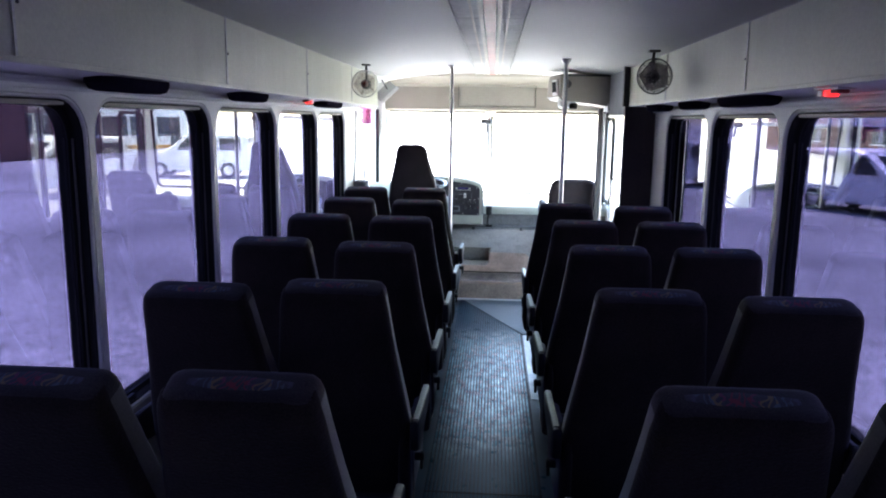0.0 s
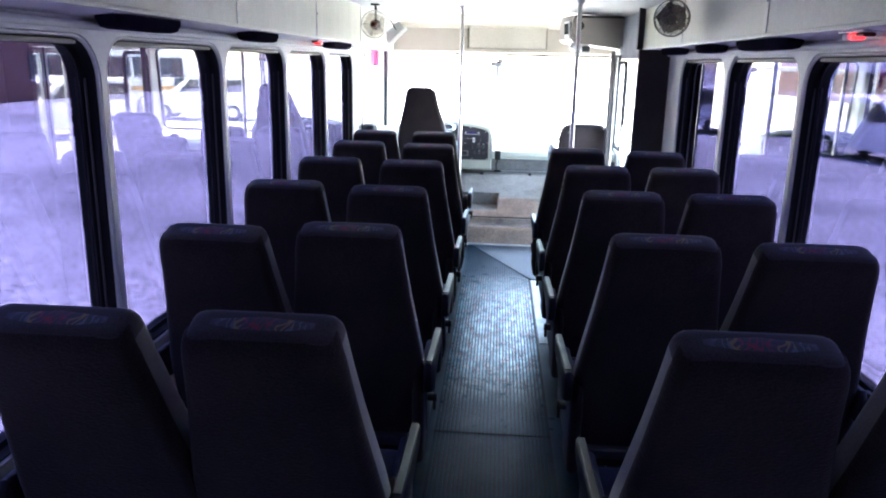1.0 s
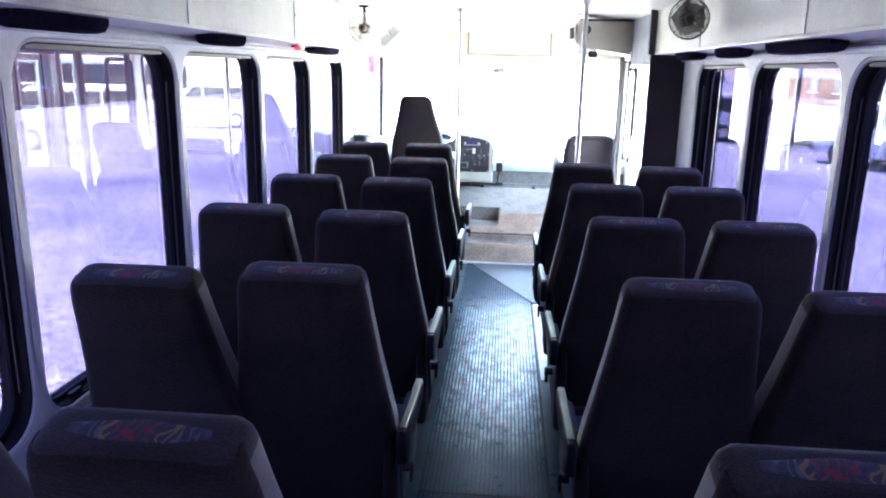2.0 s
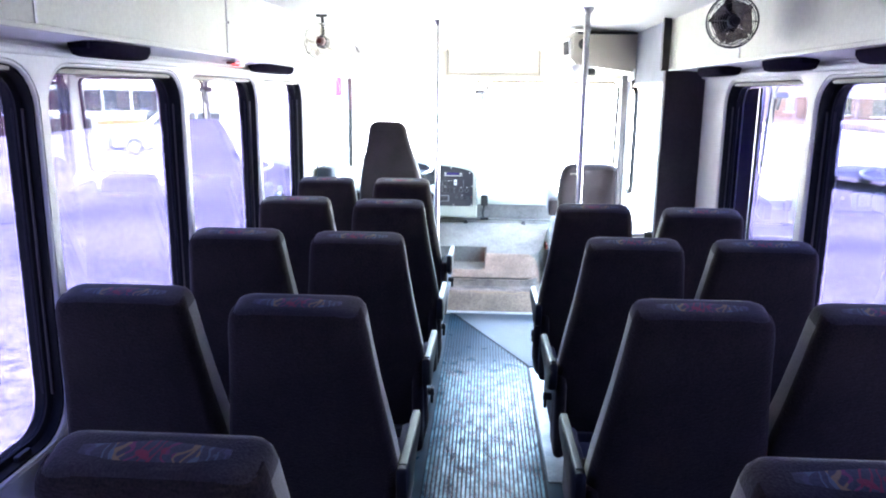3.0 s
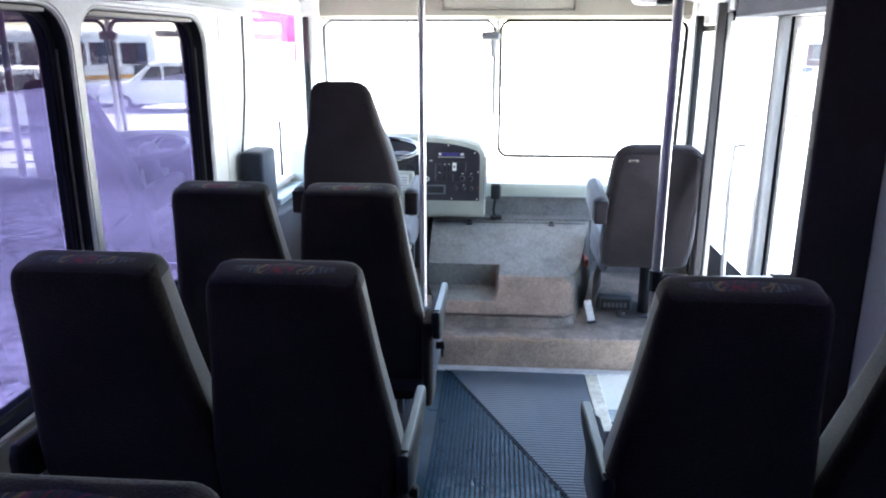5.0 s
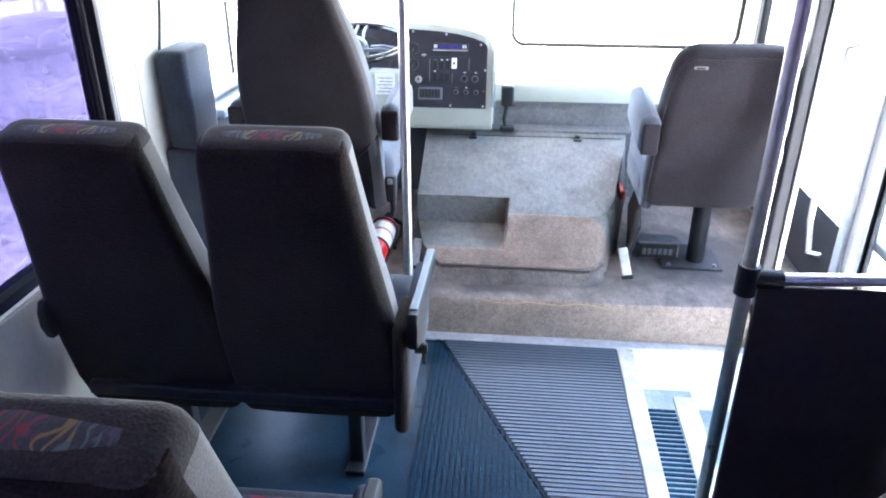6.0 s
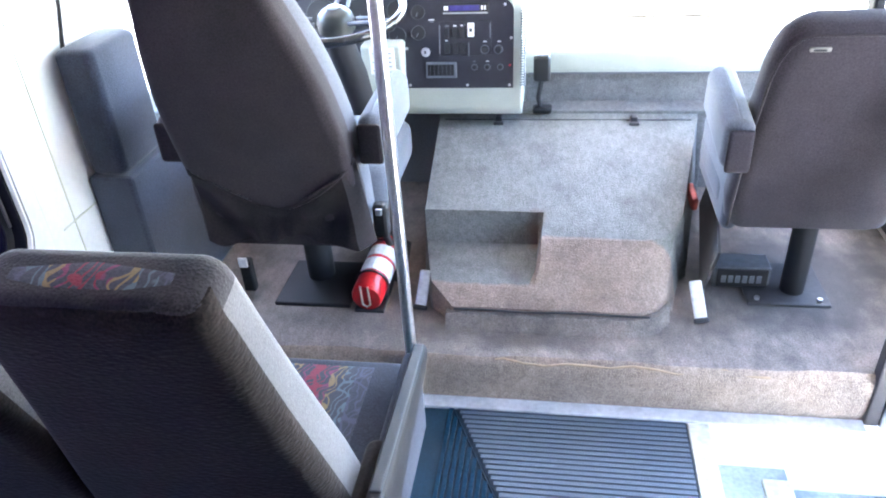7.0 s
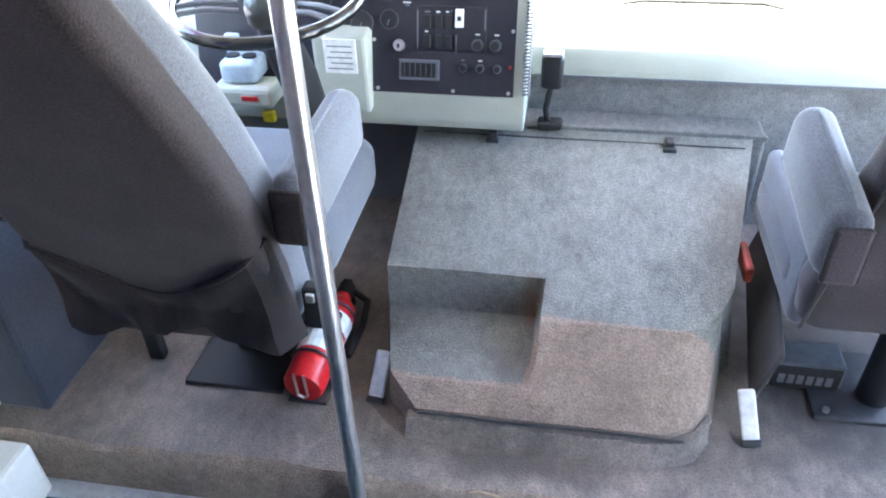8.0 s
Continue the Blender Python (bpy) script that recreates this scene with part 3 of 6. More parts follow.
part("stile_seal", boxed(0.044, 0.0545, 0.121, 0.1325, -0.507, 0.507, 0.002), M_RUBBER, slide, "black seal")

# floor: the main deck, and the deck beside the seats behind the stepwell
STEP_Y, PLAT = 6.545, 0.17
WELL_X, WELL_Y = 0.51, 5.70
bm = boxed(XL, WELL_X, REAR, STEP_Y + 0.02, -0.08, 0.0)
box(bm, WELL_X, XR, REAR, WELL_Y, -0.08, 0.0)
tagged(part("floor", bm, M_FLOOR), "worn blue-grey vinyl coach floor", "floor", kind="structure")
# unseen; stands this far forward to keep daylight off the near floor
bm = boxed(XL, XR, REAR - 0.06, REAR, -0.3, 2.1)
tagged(part("wall_rear_stop", bm, M_WALL), "unseen off-white closing wall, set close to cut rear light", "wall", kind="structure")
bm = boxed(XL - 0.05, XR + 0.05, REAR, FRONT, -0.34, -0.305)
tagged(part("underfloor", bm, M_STEEL), "dark steel coach underfloor", "floor", kind="structure")


# ceiling: a shallow arch
def ceiling_z(x):
    return 2.055 - 0.075 * abs((x - 0.01) / 1.05) ** 2.2


xs = [-1.25 + i * 0.125 for i in range(21)]
rings = []
for y in (REAR, 1.0, 3.0, 5.0, FRONT + 0.15):
    rings.append([(x, y, ceiling_z(x)) for x in xs] + [(x, y, ceiling_z(x) + 0.08) for x in reversed(xs)])
tagged(part("ceiling", loft(bmesh.new(), rings), M_CEIL, smooth=True), "pale grey vinyl arched coach ceiling", "ceiling", kind="structure")

strip = thing("ceiling_panel", 0, 0, 0, label="pale ceiling centre panel with red and gold stripes", category="ceiling panel", kind="structure")
C0 = 0.035
for ya, yb in ((REAR, 1.55), (1.56, 3.55), (3.56, 5.55), (5.56, 7.60)):
    part("panel", boxed(C0 - 0.155, C0 + 0.155, ya, yb, 2.043, 2.049, 0.002), M_STRIPE_G, strip)
for x0, x1, mat, nm in ((-0.026, 0.026, M_STRIPE_R, "red_stripe"), (-0.05, -0.032, M_STRIPE_O, "gold_stripe"), (0.032, 0.05, M_STRIPE_O, "gold_stripe"), (-0.085, -0.075, M_STRIPE_O, "gold_stripe"), (0.075, 0.085, M_STRIPE_O, "gold_stripe")):
    part(nm, boxed(C0 + x0, C0 + x1, REAR, 7.58, 2.036, 2.040), mat, strip)
for x0 in (-0.165, 0.157):
    part("edge_trim", boxed(C0 + x0, C0 + x0 + 0.008, REAR, 7.6, 2.034, 2.046, 0.002), M_CEIL, strip)


# overhead ducts: flat panels under the roof's edges, with a soffit below
def duct(name, side, xin, xwall, end, seams, label):
    d = thing(name, 0, 0, 0, label=label, category="overhead duct", kind="structure")
    cuts = [REAR] + seams + [end]
    for a, b in zip(cuts, cuts[1:]):
        part("panel", boxed(min(xin, xin + side * 0.012), max(xin, xin + side * 0.012), a + 0.002, b - 0.002, 1.716, 1.985, 0.003), M_PANEL, d)
        part("screw", tube(bmesh.new(), [(xin - side * 0.003, a + 0.02, 1.84), (xin + side * 0.002, a + 0.02, 1.84)], 0.005, 8), M_STEEL, d)
    for a in seams:
        part("seam_trim", boxed(min(xin - side * 0.004, xin), max(xin - side * 0.004, xin), a - 0.005, a + 0.005, 1.718, 1.98, 0.001), M_ALU, d)
    part("top_trim", boxed(min(xin - side * 0.01, xin + side * 0.02), max(xin - side * 0.01, xin + side * 0.02), REAR, end, 1.982, 1.996, 0.003), M_ALU, d)
    part("bottom_trim", boxed(min(xin - side * 0.006, xin + side * 0.012), max(xin - side * 0.006, xin + side * 0.012), REAR, end, 1.7025, 1.717, 0.003), M_PANEL, d)
    bm = prism(bmesh.new(), [(xin + side * 0.012, 1.706), (xwall, 1.690), (xwall, 1.705), (xin + side * 0.012, 1.718)], REAR, end)
    part("soffit", bm, M_WALL, d)
    part("end_cap", boxed(min(xin + side * 0.013, xwall), max(xin + side * 0.013, xwall), end - 0.012, end, 1.72, 1.985), M_BLACK, d)
    bm = tube(bmesh.new(), [(xwall - side * 0.012, REAR, 1.668), (xwall - side * 0.012, end, 1.668)], 0.013, 8)
    part("wire_cover", bm, M_WALL, d)
    return d


duct("overhead_duct_left", -1, -1.03, XL, 7.05, [0.38, 1.75, 3.10, 4.41, 5.77], "cream laminate overhead duct above the windows")
duct("overhead_duct_right", 1, 1.05, XR, 5.69, [0.40, 1.77, 3.14, 4.51], "cream laminate overhead duct above the windows")


def soffit_lamp(x, y, length, side):
    t = thing("reading_lamp", x, y, 1.701, label="dark-lensed oblong reading lamp under the duct", category="lamp", group="reading lamps")
    bm = bmesh.new()
    rings = []
    for z, s in ((0.0, 1.0), (-0.016, 1.0), (-0.036, 0.86), (-0.042, 0.6)):
        rings.append([(a, b, z) for a, b in round_rect(0.11 * s, length * (0.5 + s / 2), 0.045 * s, 4)])
    part("lens", loft(bm, rings), M_LENS, t, smooth=True)
    # the highlight on the front cap is put in as white, the rear stays dark
    for e in (-1, 1):
        part("end_cap", boxed(-0.03, 0.03, e * (length / 2 + 0.006) - 0.008, e * (length / 2 + 0.006) + 0.008, -0.022, 0.0, 0.004), M_WHITEPL if e > 0 else M_LENS, t)
    return t


for y, length in ((0.15, 0.40), (1.28, 0.40), (2.45, 0.42), (3.62, 0.36), (5.34, 0.56)):
    soffit_lamp(-1.115, y, length, -1)
for y, length in ((0.5, 0.40), (1.6, 0.42), (3.36, 0.56), (4.21, 0.32), (5.05, 0.40)):
    soffit_lamp(1.135, y, length, 1)


def marker(x, y):
    t = thing("marker_lamp", x, y, 1.703, label="small red marker lamp, lit, under the duct", category="lamp", group="red marker lamps")
    part("base", boxed(-0.03, 0.03, -0.085, 0.085, -0.008, 0.0, 0.003), M_WHITEPL, t)
    part("reflector", pillow(bmesh.new(), -0.020, 0.020, -0.062, -0.006, -0.020, -0.008, 0.005), M_REDDULL, t, "dull red reflector", smooth=True)
    part("lens", pillow(bmesh.new(), -0.020, 0.020, 0.002, 0.034, -0.028, -0.008, 0.007), M_REDLAMP, t, "red lens, lit", smooth=True)
    part("end_block", boxed(-0.020, 0.020, 0.038, 0.078, -0.028, -0.008, 0.003), M_WHITEPL, t)


marker(-1.10, 4.70)
marker(1.12, 2.51)

# the front: header, windscreen, side glass, corner posts
hdr = thing("front_header", 0, 0, 0, label="beige fibreglass header over the windscreen", category="header", kind="structure")
prof = [(7.62, 2.06), (7.66, 2.02), (7.97, 1.965), (8.0, 1.93), (8.0, 1.70), (8.06, 1.675), (8.06, 2.08)]
part("body", prism_x(bmesh.new(), prof, XL, XR), M_BEIGE, hdr)
pf = bmesh.new()
for a in ((-0.325, 0.495, 1.948, 1.958), (-0.325, 0.495, 1.725, 1.735), (-0.325, -0.315, 1.735, 1.948), (0.485, 0.495, 1.735, 1.948)):
    box(pf, a[0], a[1], 7.982, 8.002, a[2], a[3], 0.003)
part("panel_frame", pf, M_FRAME, hdr, "taupe panel frame")
part("access_panel", boxed(-0.31, 0.48, 7.993, 8.003, 1.738, 1.945, 0.003), M_ACCESS, hdr, "cream access panel")

ws = thing("windscreen", 0, 0, 0, label="two-piece clear windscreen in a black rubber frame", category="windscreen", kind="structure")


def screen_pane(x0, x1):
    bm = bmesh.new()
    ys = lambda z: 8.14 - (z - 0.80) * 0.09
    fr = []
    for s, dz in ((0.0, 0), (0.019, 1)):
        pts = round_rect(x1 - x0 - 2 * s, 0.88 - 2 * s, 0.07 - s, 6, (x0 + x1) / 2, 1.24)
        fr.append([(x, ys(z) - 0.01, z) for x, z in pts])
    back = [[(x, y + 0.03, z) for x, y, z in r] for r in fr]
    loft(bm, [fr[0], fr[1], back[1], back[0], fr[0]], cap=False)
    part("frame", bm, M_RUBBER if x0 > 0 else M_GREYPL, ws)
    bm = bmesh.new()
    pts = round_rect(x1 - x0 - 0.04, 0.84, 0.05, 6, (x0 + x1) / 2, 1.24)
    loft(bm, [[(x, ys(z) + 0.004, z) for x, z in pts], [(x, ys(z) + 0.009, z) for x, z in pts]])
    p = part("pane", bm, M_CLEAR, ws)


screen_pane(-1.10, 0.012)
screen_pane(0.034, 1.20)
part("divider", boxed(0.010, 0.036, 8.06, 8.10, 0.79, 1.69, 0.006), M_WALL, ws)
part("lower_wall", boxed(XL, XR, 8.10, 8.16, -0.3, 0.80), M_WALL, ws)
part("upper_wall", boxed(XL, XR, 8.07, 8.16, 1.68, 2.1), M_WALL, ws)
bm = tube(bmesh.new(), [(0.45, 8.20, 0.84), (0.62, 8.19, 0.90), (1.0, 8.17, 0.93)], 0.008, 6)
part("wiper", bm, M_BLACK, ws)
for x0, x1, lab in ((XL - 0.04, -1.10, "left"), (1.20, XR + 0.05, "right")):
    part("corner_post", boxed(x0, x1, 7.92, 8.16, -0.3, 2.05, 0.02), M_WALL, ws)
part("black_post", boxed(1.165, 1.205, 7.72, 7.78, 0.6, 1.69, 0.01), M_RUBBER, ws)
part("black_post", boxed(-1.19, -1.155, 7.90, 7.95, 0.6, 1.69, 0.01), M_RUBBER, ws)

# driver's side window and the wall round it
dw = thing("driver_window", 0, 0, 0, label="clear sliding driver's side window with pale surround", category="window", kind="structure")
part("lower_wall", boxed(XL - 0.055, XL, 6.985, 7.92, -0.3, 0.78), M_WALL, dw)
part("upper_wall", boxed(XL - 0.055, XL, 6.985, 7.92, 1.70, 2.02), M_WALL, dw)
part("sill", boxed(XL - 0.01, XL + 0.03, 6.99, 7.90, 0.76, 0.79, 0.005), M_WALL, dw)
part("pane", boxed(XL - 0.03, XL - 0.024, 6.985, 7.92, 0.78, 1.70), M_CLEAR, dw)
part("sash", boxed(XL - 0.035, XL - 0.018, 7.42, 7.436, 0.78, 1.10, 0.004), M_BLACK, dw)
part("cable", tube(bmesh.new(), [(XL + 0.012, 6.79, 1.66), (XL + 0.012, 6.775, 1.45), (XL + 0.014, 6.745, 1.28), (XL + 0.012, 6.700, 1.12), (XL + 0.012, 6.665, 1.03), (XL + 0.012, 6.665, 0.98)], 0.006, 6), M_BLACK, dw)
part("panel_joint", boxed(XL, XL + 0.002, 6.50, 6.504, 0.2, 1.65), M_PANEL, dw)
part("panel_joint", boxed(XL, XL + 0.002, 6.45, 6.98, 0.60, 0.604), M_PANEL, dw)

# entrance door, two glazed leaves, with the wall above and the right front quarter
door = thing("door_1", 0, 0, 0, label="closed folding coach door with tall clear panes", category="door", kind="structure")
for ya, yb in ((5.735, 6.065), (6.08, 6.41)):
    bm = bmesh.new()
    z0, z1 = -0.28, 1.64
    for b in ((ya, ya + 0.035, z0, z1), (yb - 0.035, yb, z0, z1), (ya + 0.035, yb - 0.035, z1 - 0.05, z1), (ya + 0.035, yb - 0.035, z0, z0 + 0.07), (ya + 0.035, yb - 0.035, 0.50, 0.535)):
        box(bm, XR - 0.005, XR + 0.035, *b, 0.006)
    lf = part("leaf_frame", bm, M_ALU, door, "aluminium leaf frame")
    for za, zb in ((z0 + 0.07, 0.50), (0.535, z1 - 0.05)):
        part("pane", boxed(XR + 0.012, XR + 0.018, ya + 0.035, yb - 0.035, za, zb), M_CLEAR, lf)
    part("gasket", boxed(XR - 0.012, XR + 0.01, yb - 0.008, yb + 0.010, z0, z1, 0.004), M_RUBBER, lf)
part("jamb", boxed(XR - 0.045, XR + 0.05, 6.43, 6.50, -0.3, 1.645, 0.012), M_WALL, door, "off-white door jamb")
part("jamb", boxed(XR - 0.020, XR + 0.05, 6.51, 6.60, -0.3, 1.645, 0.010), M_WALL, door, "off-white inner jamb")
part("jamb_strip", boxed(XR - 0.052, XR - 0.045, 6.455, 6.475, -0.3, 1.64, 0.003), M_CHROME, door)
part("front_wall", boxed(XR, XR + 0.055, 6.60, 7.36, -0.3, 0.45), M_WALL, door, "off-white wall ahead of the door")
# the lower wall is much darker than the wall it covers
part("wall_facing", boxed(XR - 0.008, XR - 0.0005, 6.602, 7.90, PLAT + 0.002, 0.47, 0.003), M_KICK, door, "dark facing on the lower wall")
part("side_pane", boxed(XR + 0.02, XR + 0.026, 6.60, 7.36, 0.45, 1.645), M_CLEAR, door)
part("handle_rail", tube(bmesh.new(), [(1.16, 6.66, 1.09), (1.115, 6.66, 1.08), (1.105, 6.65, 0.93), (1.105, 6.61, 0.5), (1.12, 6.60, 0.38), (1.16, 6.60, 0.37)], 0.011, 8), M_CHROME, door, "steel grab rail", smooth=True)
part("upper_wall", boxed(XR, XR + 0.055, 5.72, 7.92, 1.645, 2.02), M_WALL, door)
part("front_quarter", boxed(XR, XR + 0.055, 7.361, 7.92, -0.3, 0.75), M_WALL, door)
part("quarter_pane", boxed(XR + 0.02, XR + 0.026, 7.361, 7.92, 0.75, 1.645), M_CLEAR, door)

def yz_ring(y0, y1, z0, z1, r, x):
    return [(x, a, b) for a, b in round_rect(y1 - y0, z1 - z0, r, 6, (y0 + y1) / 2, (z0 + z1) / 2)]


bm = loft(bmesh.new(), [yz_ring(7.40, 7.915, 0.765, 1.635, 0.09, XR - 0.004), yz_ring(7.405, 7.91, 0.77, 1.63, 0.09, XR - 0.014), yz_ring(7.43, 7.885, 0.795, 1.605, 0.075, XR - 0.012), yz_ring(7.435, 7.88, 0.80, 1.60, 0.07, XR + 0.018), yz_ring(7.40, 7.915, 0.765, 1.635, 0.09, XR + 0.018), yz_ring(7.40, 7.915, 0.765, 1.635, 0.09, XR - 0.004)], cap=False)
part("quarter_frame", bm, M_RUBBER, door, "black rubber quarter window frame", smooth=True)
M_PINK = pane_glass("pink_film", (0.56, 0.24, 0.48))
part("tinted_film", boxed(XL - 0.020, XL - 0.018, 6.99, 7.86, 1.535, 1.698), M_PINK, dw, "pink tinted film on the window top")
part("tinted_film", boxed(XL - 0.020, XL - 0.018, 7.79, 7.86, 1.42, 1.533), M_PINK, dw, "pink tinted film on the window edge")

head = thing("door_header", 0, 0, 0, label="grey carpet-faced door gear cover over the entrance", category="panel", kind="structure")
part("face", boxed(1.045, 1.06, 5.70, 6.80, 1.645, 1.99, 0.004), M_GREYPAN, head)
part("underside", boxed(1.06, XR, 5.70, 6.80, 1.647, 1.66), M_GREYPAN, head)
part("lock", boxed(1.030, 1.047, 6.60, 6.67, 1.675, 1.745, 0.008), M_WHITEPL, head, "white lock plate")
part("lock_button", boxed(1.026, 1.044, 6.605, 6.655, 1.625, 1.668, 0.006), M_BLACK, head)

pt = thing("partition", 0, 0, 0, label="narrow dark maroon padded partition behind the entrance", category="partition", kind="structure")
part("pad", boxed(1.000, XR - 0.001, 5.545, 5.60, 0.02, 1.70, 0.008), M_DARKPAD, pt)
part("upper_strip", boxed(1.002, 1.044, 5.655, 5.697, 1.702, 1.995, 0.004), M_BLACK, pt, "black edge strip up to the ceiling")

# stepwell
well = thing("stepwell", 0, 0, 0, label="entrance steps with ribbed rubber treads and cream nosings", category="steps", kind="structure")
part("tread", boxed(WELL_X, 0.78, WELL_Y, STEP_Y, -0.26, -0.20), M_WORN_SHEEN, well, "worn pale upper tread")
part("tread", boxed(0.78, XR - 0.008, WELL_Y, STEP_Y, -0.30, -0.285), M_WORN_SHEEN, well, "scuffed pale lower tread")
part("riser", boxed(WELL_X - 0.01, WELL_X + 0.004, WELL_Y, STEP_Y, -0.20, -0.002), M_WALL, well)
part("side", boxed(WELL_X + 0.005, XR - 0.01, STEP_Y - 0.012, STEP_Y + 0.008, -0.30, -0.005), M_WALL, well)
part("side", boxed(WELL_X + 0.005, XR - 0.01, WELL_Y - 0.005, WELL_Y + 0.012, -0.30, -0.002), M_WALL, well)
part("nosing", boxed(WELL_X - 0.035, WELL_X + 0.025, WELL_Y, STEP_Y - 0.012, -0.03, 0.006, 0.004), M_CREAM, well)
part("nosing", boxed(0.705, 0.785, WELL_Y + 0.01, STEP_Y - 0.06, -0.215, -0.192, 0.004), M_CREAM, well)
bm = bmesh.new()
y = WELL_Y + 0.02
while y < STEP_Y - 0.14:
    box(bm, WELL_X + 0.06, 0.70, y, y + 0.011, -0.20, -0.194)
    y += 0.024
tagged(part("ribs", bm, M_RIB, well), kind="stuff")

# driver's platform, its riser and edge strip
plat = thing("driver_platform", 0, 0, 0, label="raised driver's platform in worn brown-grey carpet", category="platform", kind="structure")
rings = []
for x in [XL + 0.1 * i for i in range(25)]:
    x = min(x, XR - 0.01)
    wob = 0.006 * math.sin(x * 9) + 0.004 * math.sin(x * 23 + 1)
    rings.append([(x, STEP_Y - 0.008, 0.0), (x, STEP_Y - 0.016, PLAT - 0.05), (x, STEP_Y - 0.012 + wob, PLAT - 0.016), (x, STEP_Y - 0.002 + wob, PLAT - 0.004), (x, STEP_Y + 0.022 + wob, PLAT), (x, STEP_Y + 0.3, PLAT + 0.002), (x, 8.10, PLAT), (x, 8.10, 0.0)])
bm = loft(bmesh.new(), rings)
for f in bm.faces:
    f.material_index = 1 if f.calc_center_median().z < PLAT - 0.006 and f.calc_center_median().y < 7 else 0
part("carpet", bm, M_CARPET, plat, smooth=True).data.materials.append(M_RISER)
part("edge_strip", boxed(XL, 0.944, STEP_Y - 0.058, STEP_Y - 0.010, 0.0, 0.012, 0.003), M_STRIP, plat, "aluminium edge strip")
seam_pts = [(-0.1 + 0.06 * i, STEP_Y - 0.012 + 0.006 * math.sin(i * 1.3), PLAT - 0.016 + 0.008 * math.sin(i * 1.9)) for i in range(14)]
part("frayed_seam", tube(bmesh.new(), seam_pts, 0.0035, 6), M_FRAY, plat, "pale frayed carpet seam")

part("wall_ledge", boxed(XL + 0.001, -1.06, 6.20, STEP_Y - 0.03, 0.0, 0.17, 0.012), M_WALL, plat, "off-white ledge at the side wall")

# aisle mat: ribs along the aisle, then across it before the platform
SEAM0, SEAM1 = (-0.19, 6.50), (0.31, 5.45)


def seam_y(x):
    return SEAM0[1] + (x - SEAM0[0]) * (SEAM1[1] - SEAM0[1]) / (SEAM1[0] - SEAM0[0])


def seam_x(y):
    return SEAM0[0] + (y - SEAM0[1]) * (SEAM1[0] - SEAM0[0]) / (SEAM1[1] - SEAM0[1])


mat_thing = thing("aisle_mat", 0, 0, 0, label="worn blue-grey ribbed rubber matting along the aisle", category="mat", kind="structure")
bm = bmesh.new()
vs = [bm.verts.new((x, y, z)) for z in (0.0, 0.003) for x, y in ((-0.20, REAR), (0.31, REAR), SEAM1, SEAM0, (-0.20, 6.50))]
bm.faces.new(vs[5:])
for i in range(5):
    bm.faces.new((vs[i], vs[(i + 1) % 5], vs[5 + (i + 1) % 5], vs[5 + i]))
part("long_mat", bm, M_GROOVE, mat_thing)
bm = bmesh.new()
vs = [bm.verts.new((x, y, z)) for z in (0.0, 0.0035) for x, y in ((SEAM1[0] + 0.004, SEAM1[1]), (0.474, 5.45), (0.474, 6.52), (-0.18, 6.52), (SEAM0[0] + 0.006, SEAM0[1]))]
bm.faces.new(vs[5:])
for i in range(5):
    bm.faces.new((vs[i], vs[(i + 1) % 5], vs[5 + (i + 1) % 5], vs[5 + i]))
part("cross_mat", bm, M_GROOVE, mat_thing)


def rib(x0, x1, y0, y1, z0, mat):
    """One rib of the matting, on a mesh that all the ribs of its mat share."""
    if mat.name not in RIB_MESHES:
        ob = part("rib", boxed(-0.5, 0.5, -0.5, 0.5, 0.0, 0.0035), mat, mat_thing)
        RIB_MESHES[mat.name] = ob.data
    else:
        ob = new("rib", RIB_MESHES[mat.name])
        ob.parent = mat_thing
    ob.location, ob.scale = ((x0 + x1) / 2, (y0 + y1) / 2, z0), (x1 - x0, y1 - y0, 1)


RIB_MESHES = {}
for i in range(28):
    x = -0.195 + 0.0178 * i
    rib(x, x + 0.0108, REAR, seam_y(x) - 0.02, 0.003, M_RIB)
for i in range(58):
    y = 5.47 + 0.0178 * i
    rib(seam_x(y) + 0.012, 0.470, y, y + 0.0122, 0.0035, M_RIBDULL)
# glossy reflection beside the mat, laid on as a pale strip
part("edge_sheen", boxed(0.318, 0.474, 4.15, 5.44, 0.0, 0.004, 0.001), M_WORN_SHEEN, mat_thing, "pale strip painting the window reflection on the vinyl")
part("seam_strip", tube(bmesh.new(), [(*SEAM0, 0.003), (*SEAM1, 0.003)], 0.0035, 6), M_GROOVE, mat_thing)
part("cross_joint", boxed(-0.20, 0.31, 3.02, 3.028, 0.0076, 0.0086), M_RUBBER, mat_thing)

# poles and rails
def pole(name, pts, r, label, flanges=()):
    t = thing(name, label=label, category="grab pole")
    part("tube", tube(bmesh.new(), pts, r, 14), M_CHROME, t, smooth=True)
    for f in flanges:
        part("flange", tube(bmesh.new(), [(f[0], f[1], f[2]), (f[0], f[1], f[2] + f[3])], [0.038, 0.026], 16), M_CHROME, t, smooth=True)
    return t


pole("grab_pole", [(-0.300, 6.515, 0.0), (-0.306, 6.515, 2.045)], 0.0165, "brushed steel floor-to-ceiling grab pole", [(-0.306, 6.515, 2.046, -0.03)])
pr = pole("grab_pole", [(0.575, 5.62, 0.0), (0.575, 5.62, 2.03)], 0.0165, "brushed steel grab pole beside the entrance", [(0.575, 5.62, 0.0, 0.02), (0.575, 5.62, 2.034, -0.03)])
part("rail", tube(bmesh.new(), [(0.575, 5.62, 0.765), (1.045, 5.655, 0.765)], 0.015, 12), M_CHROME, pr, smooth=True)
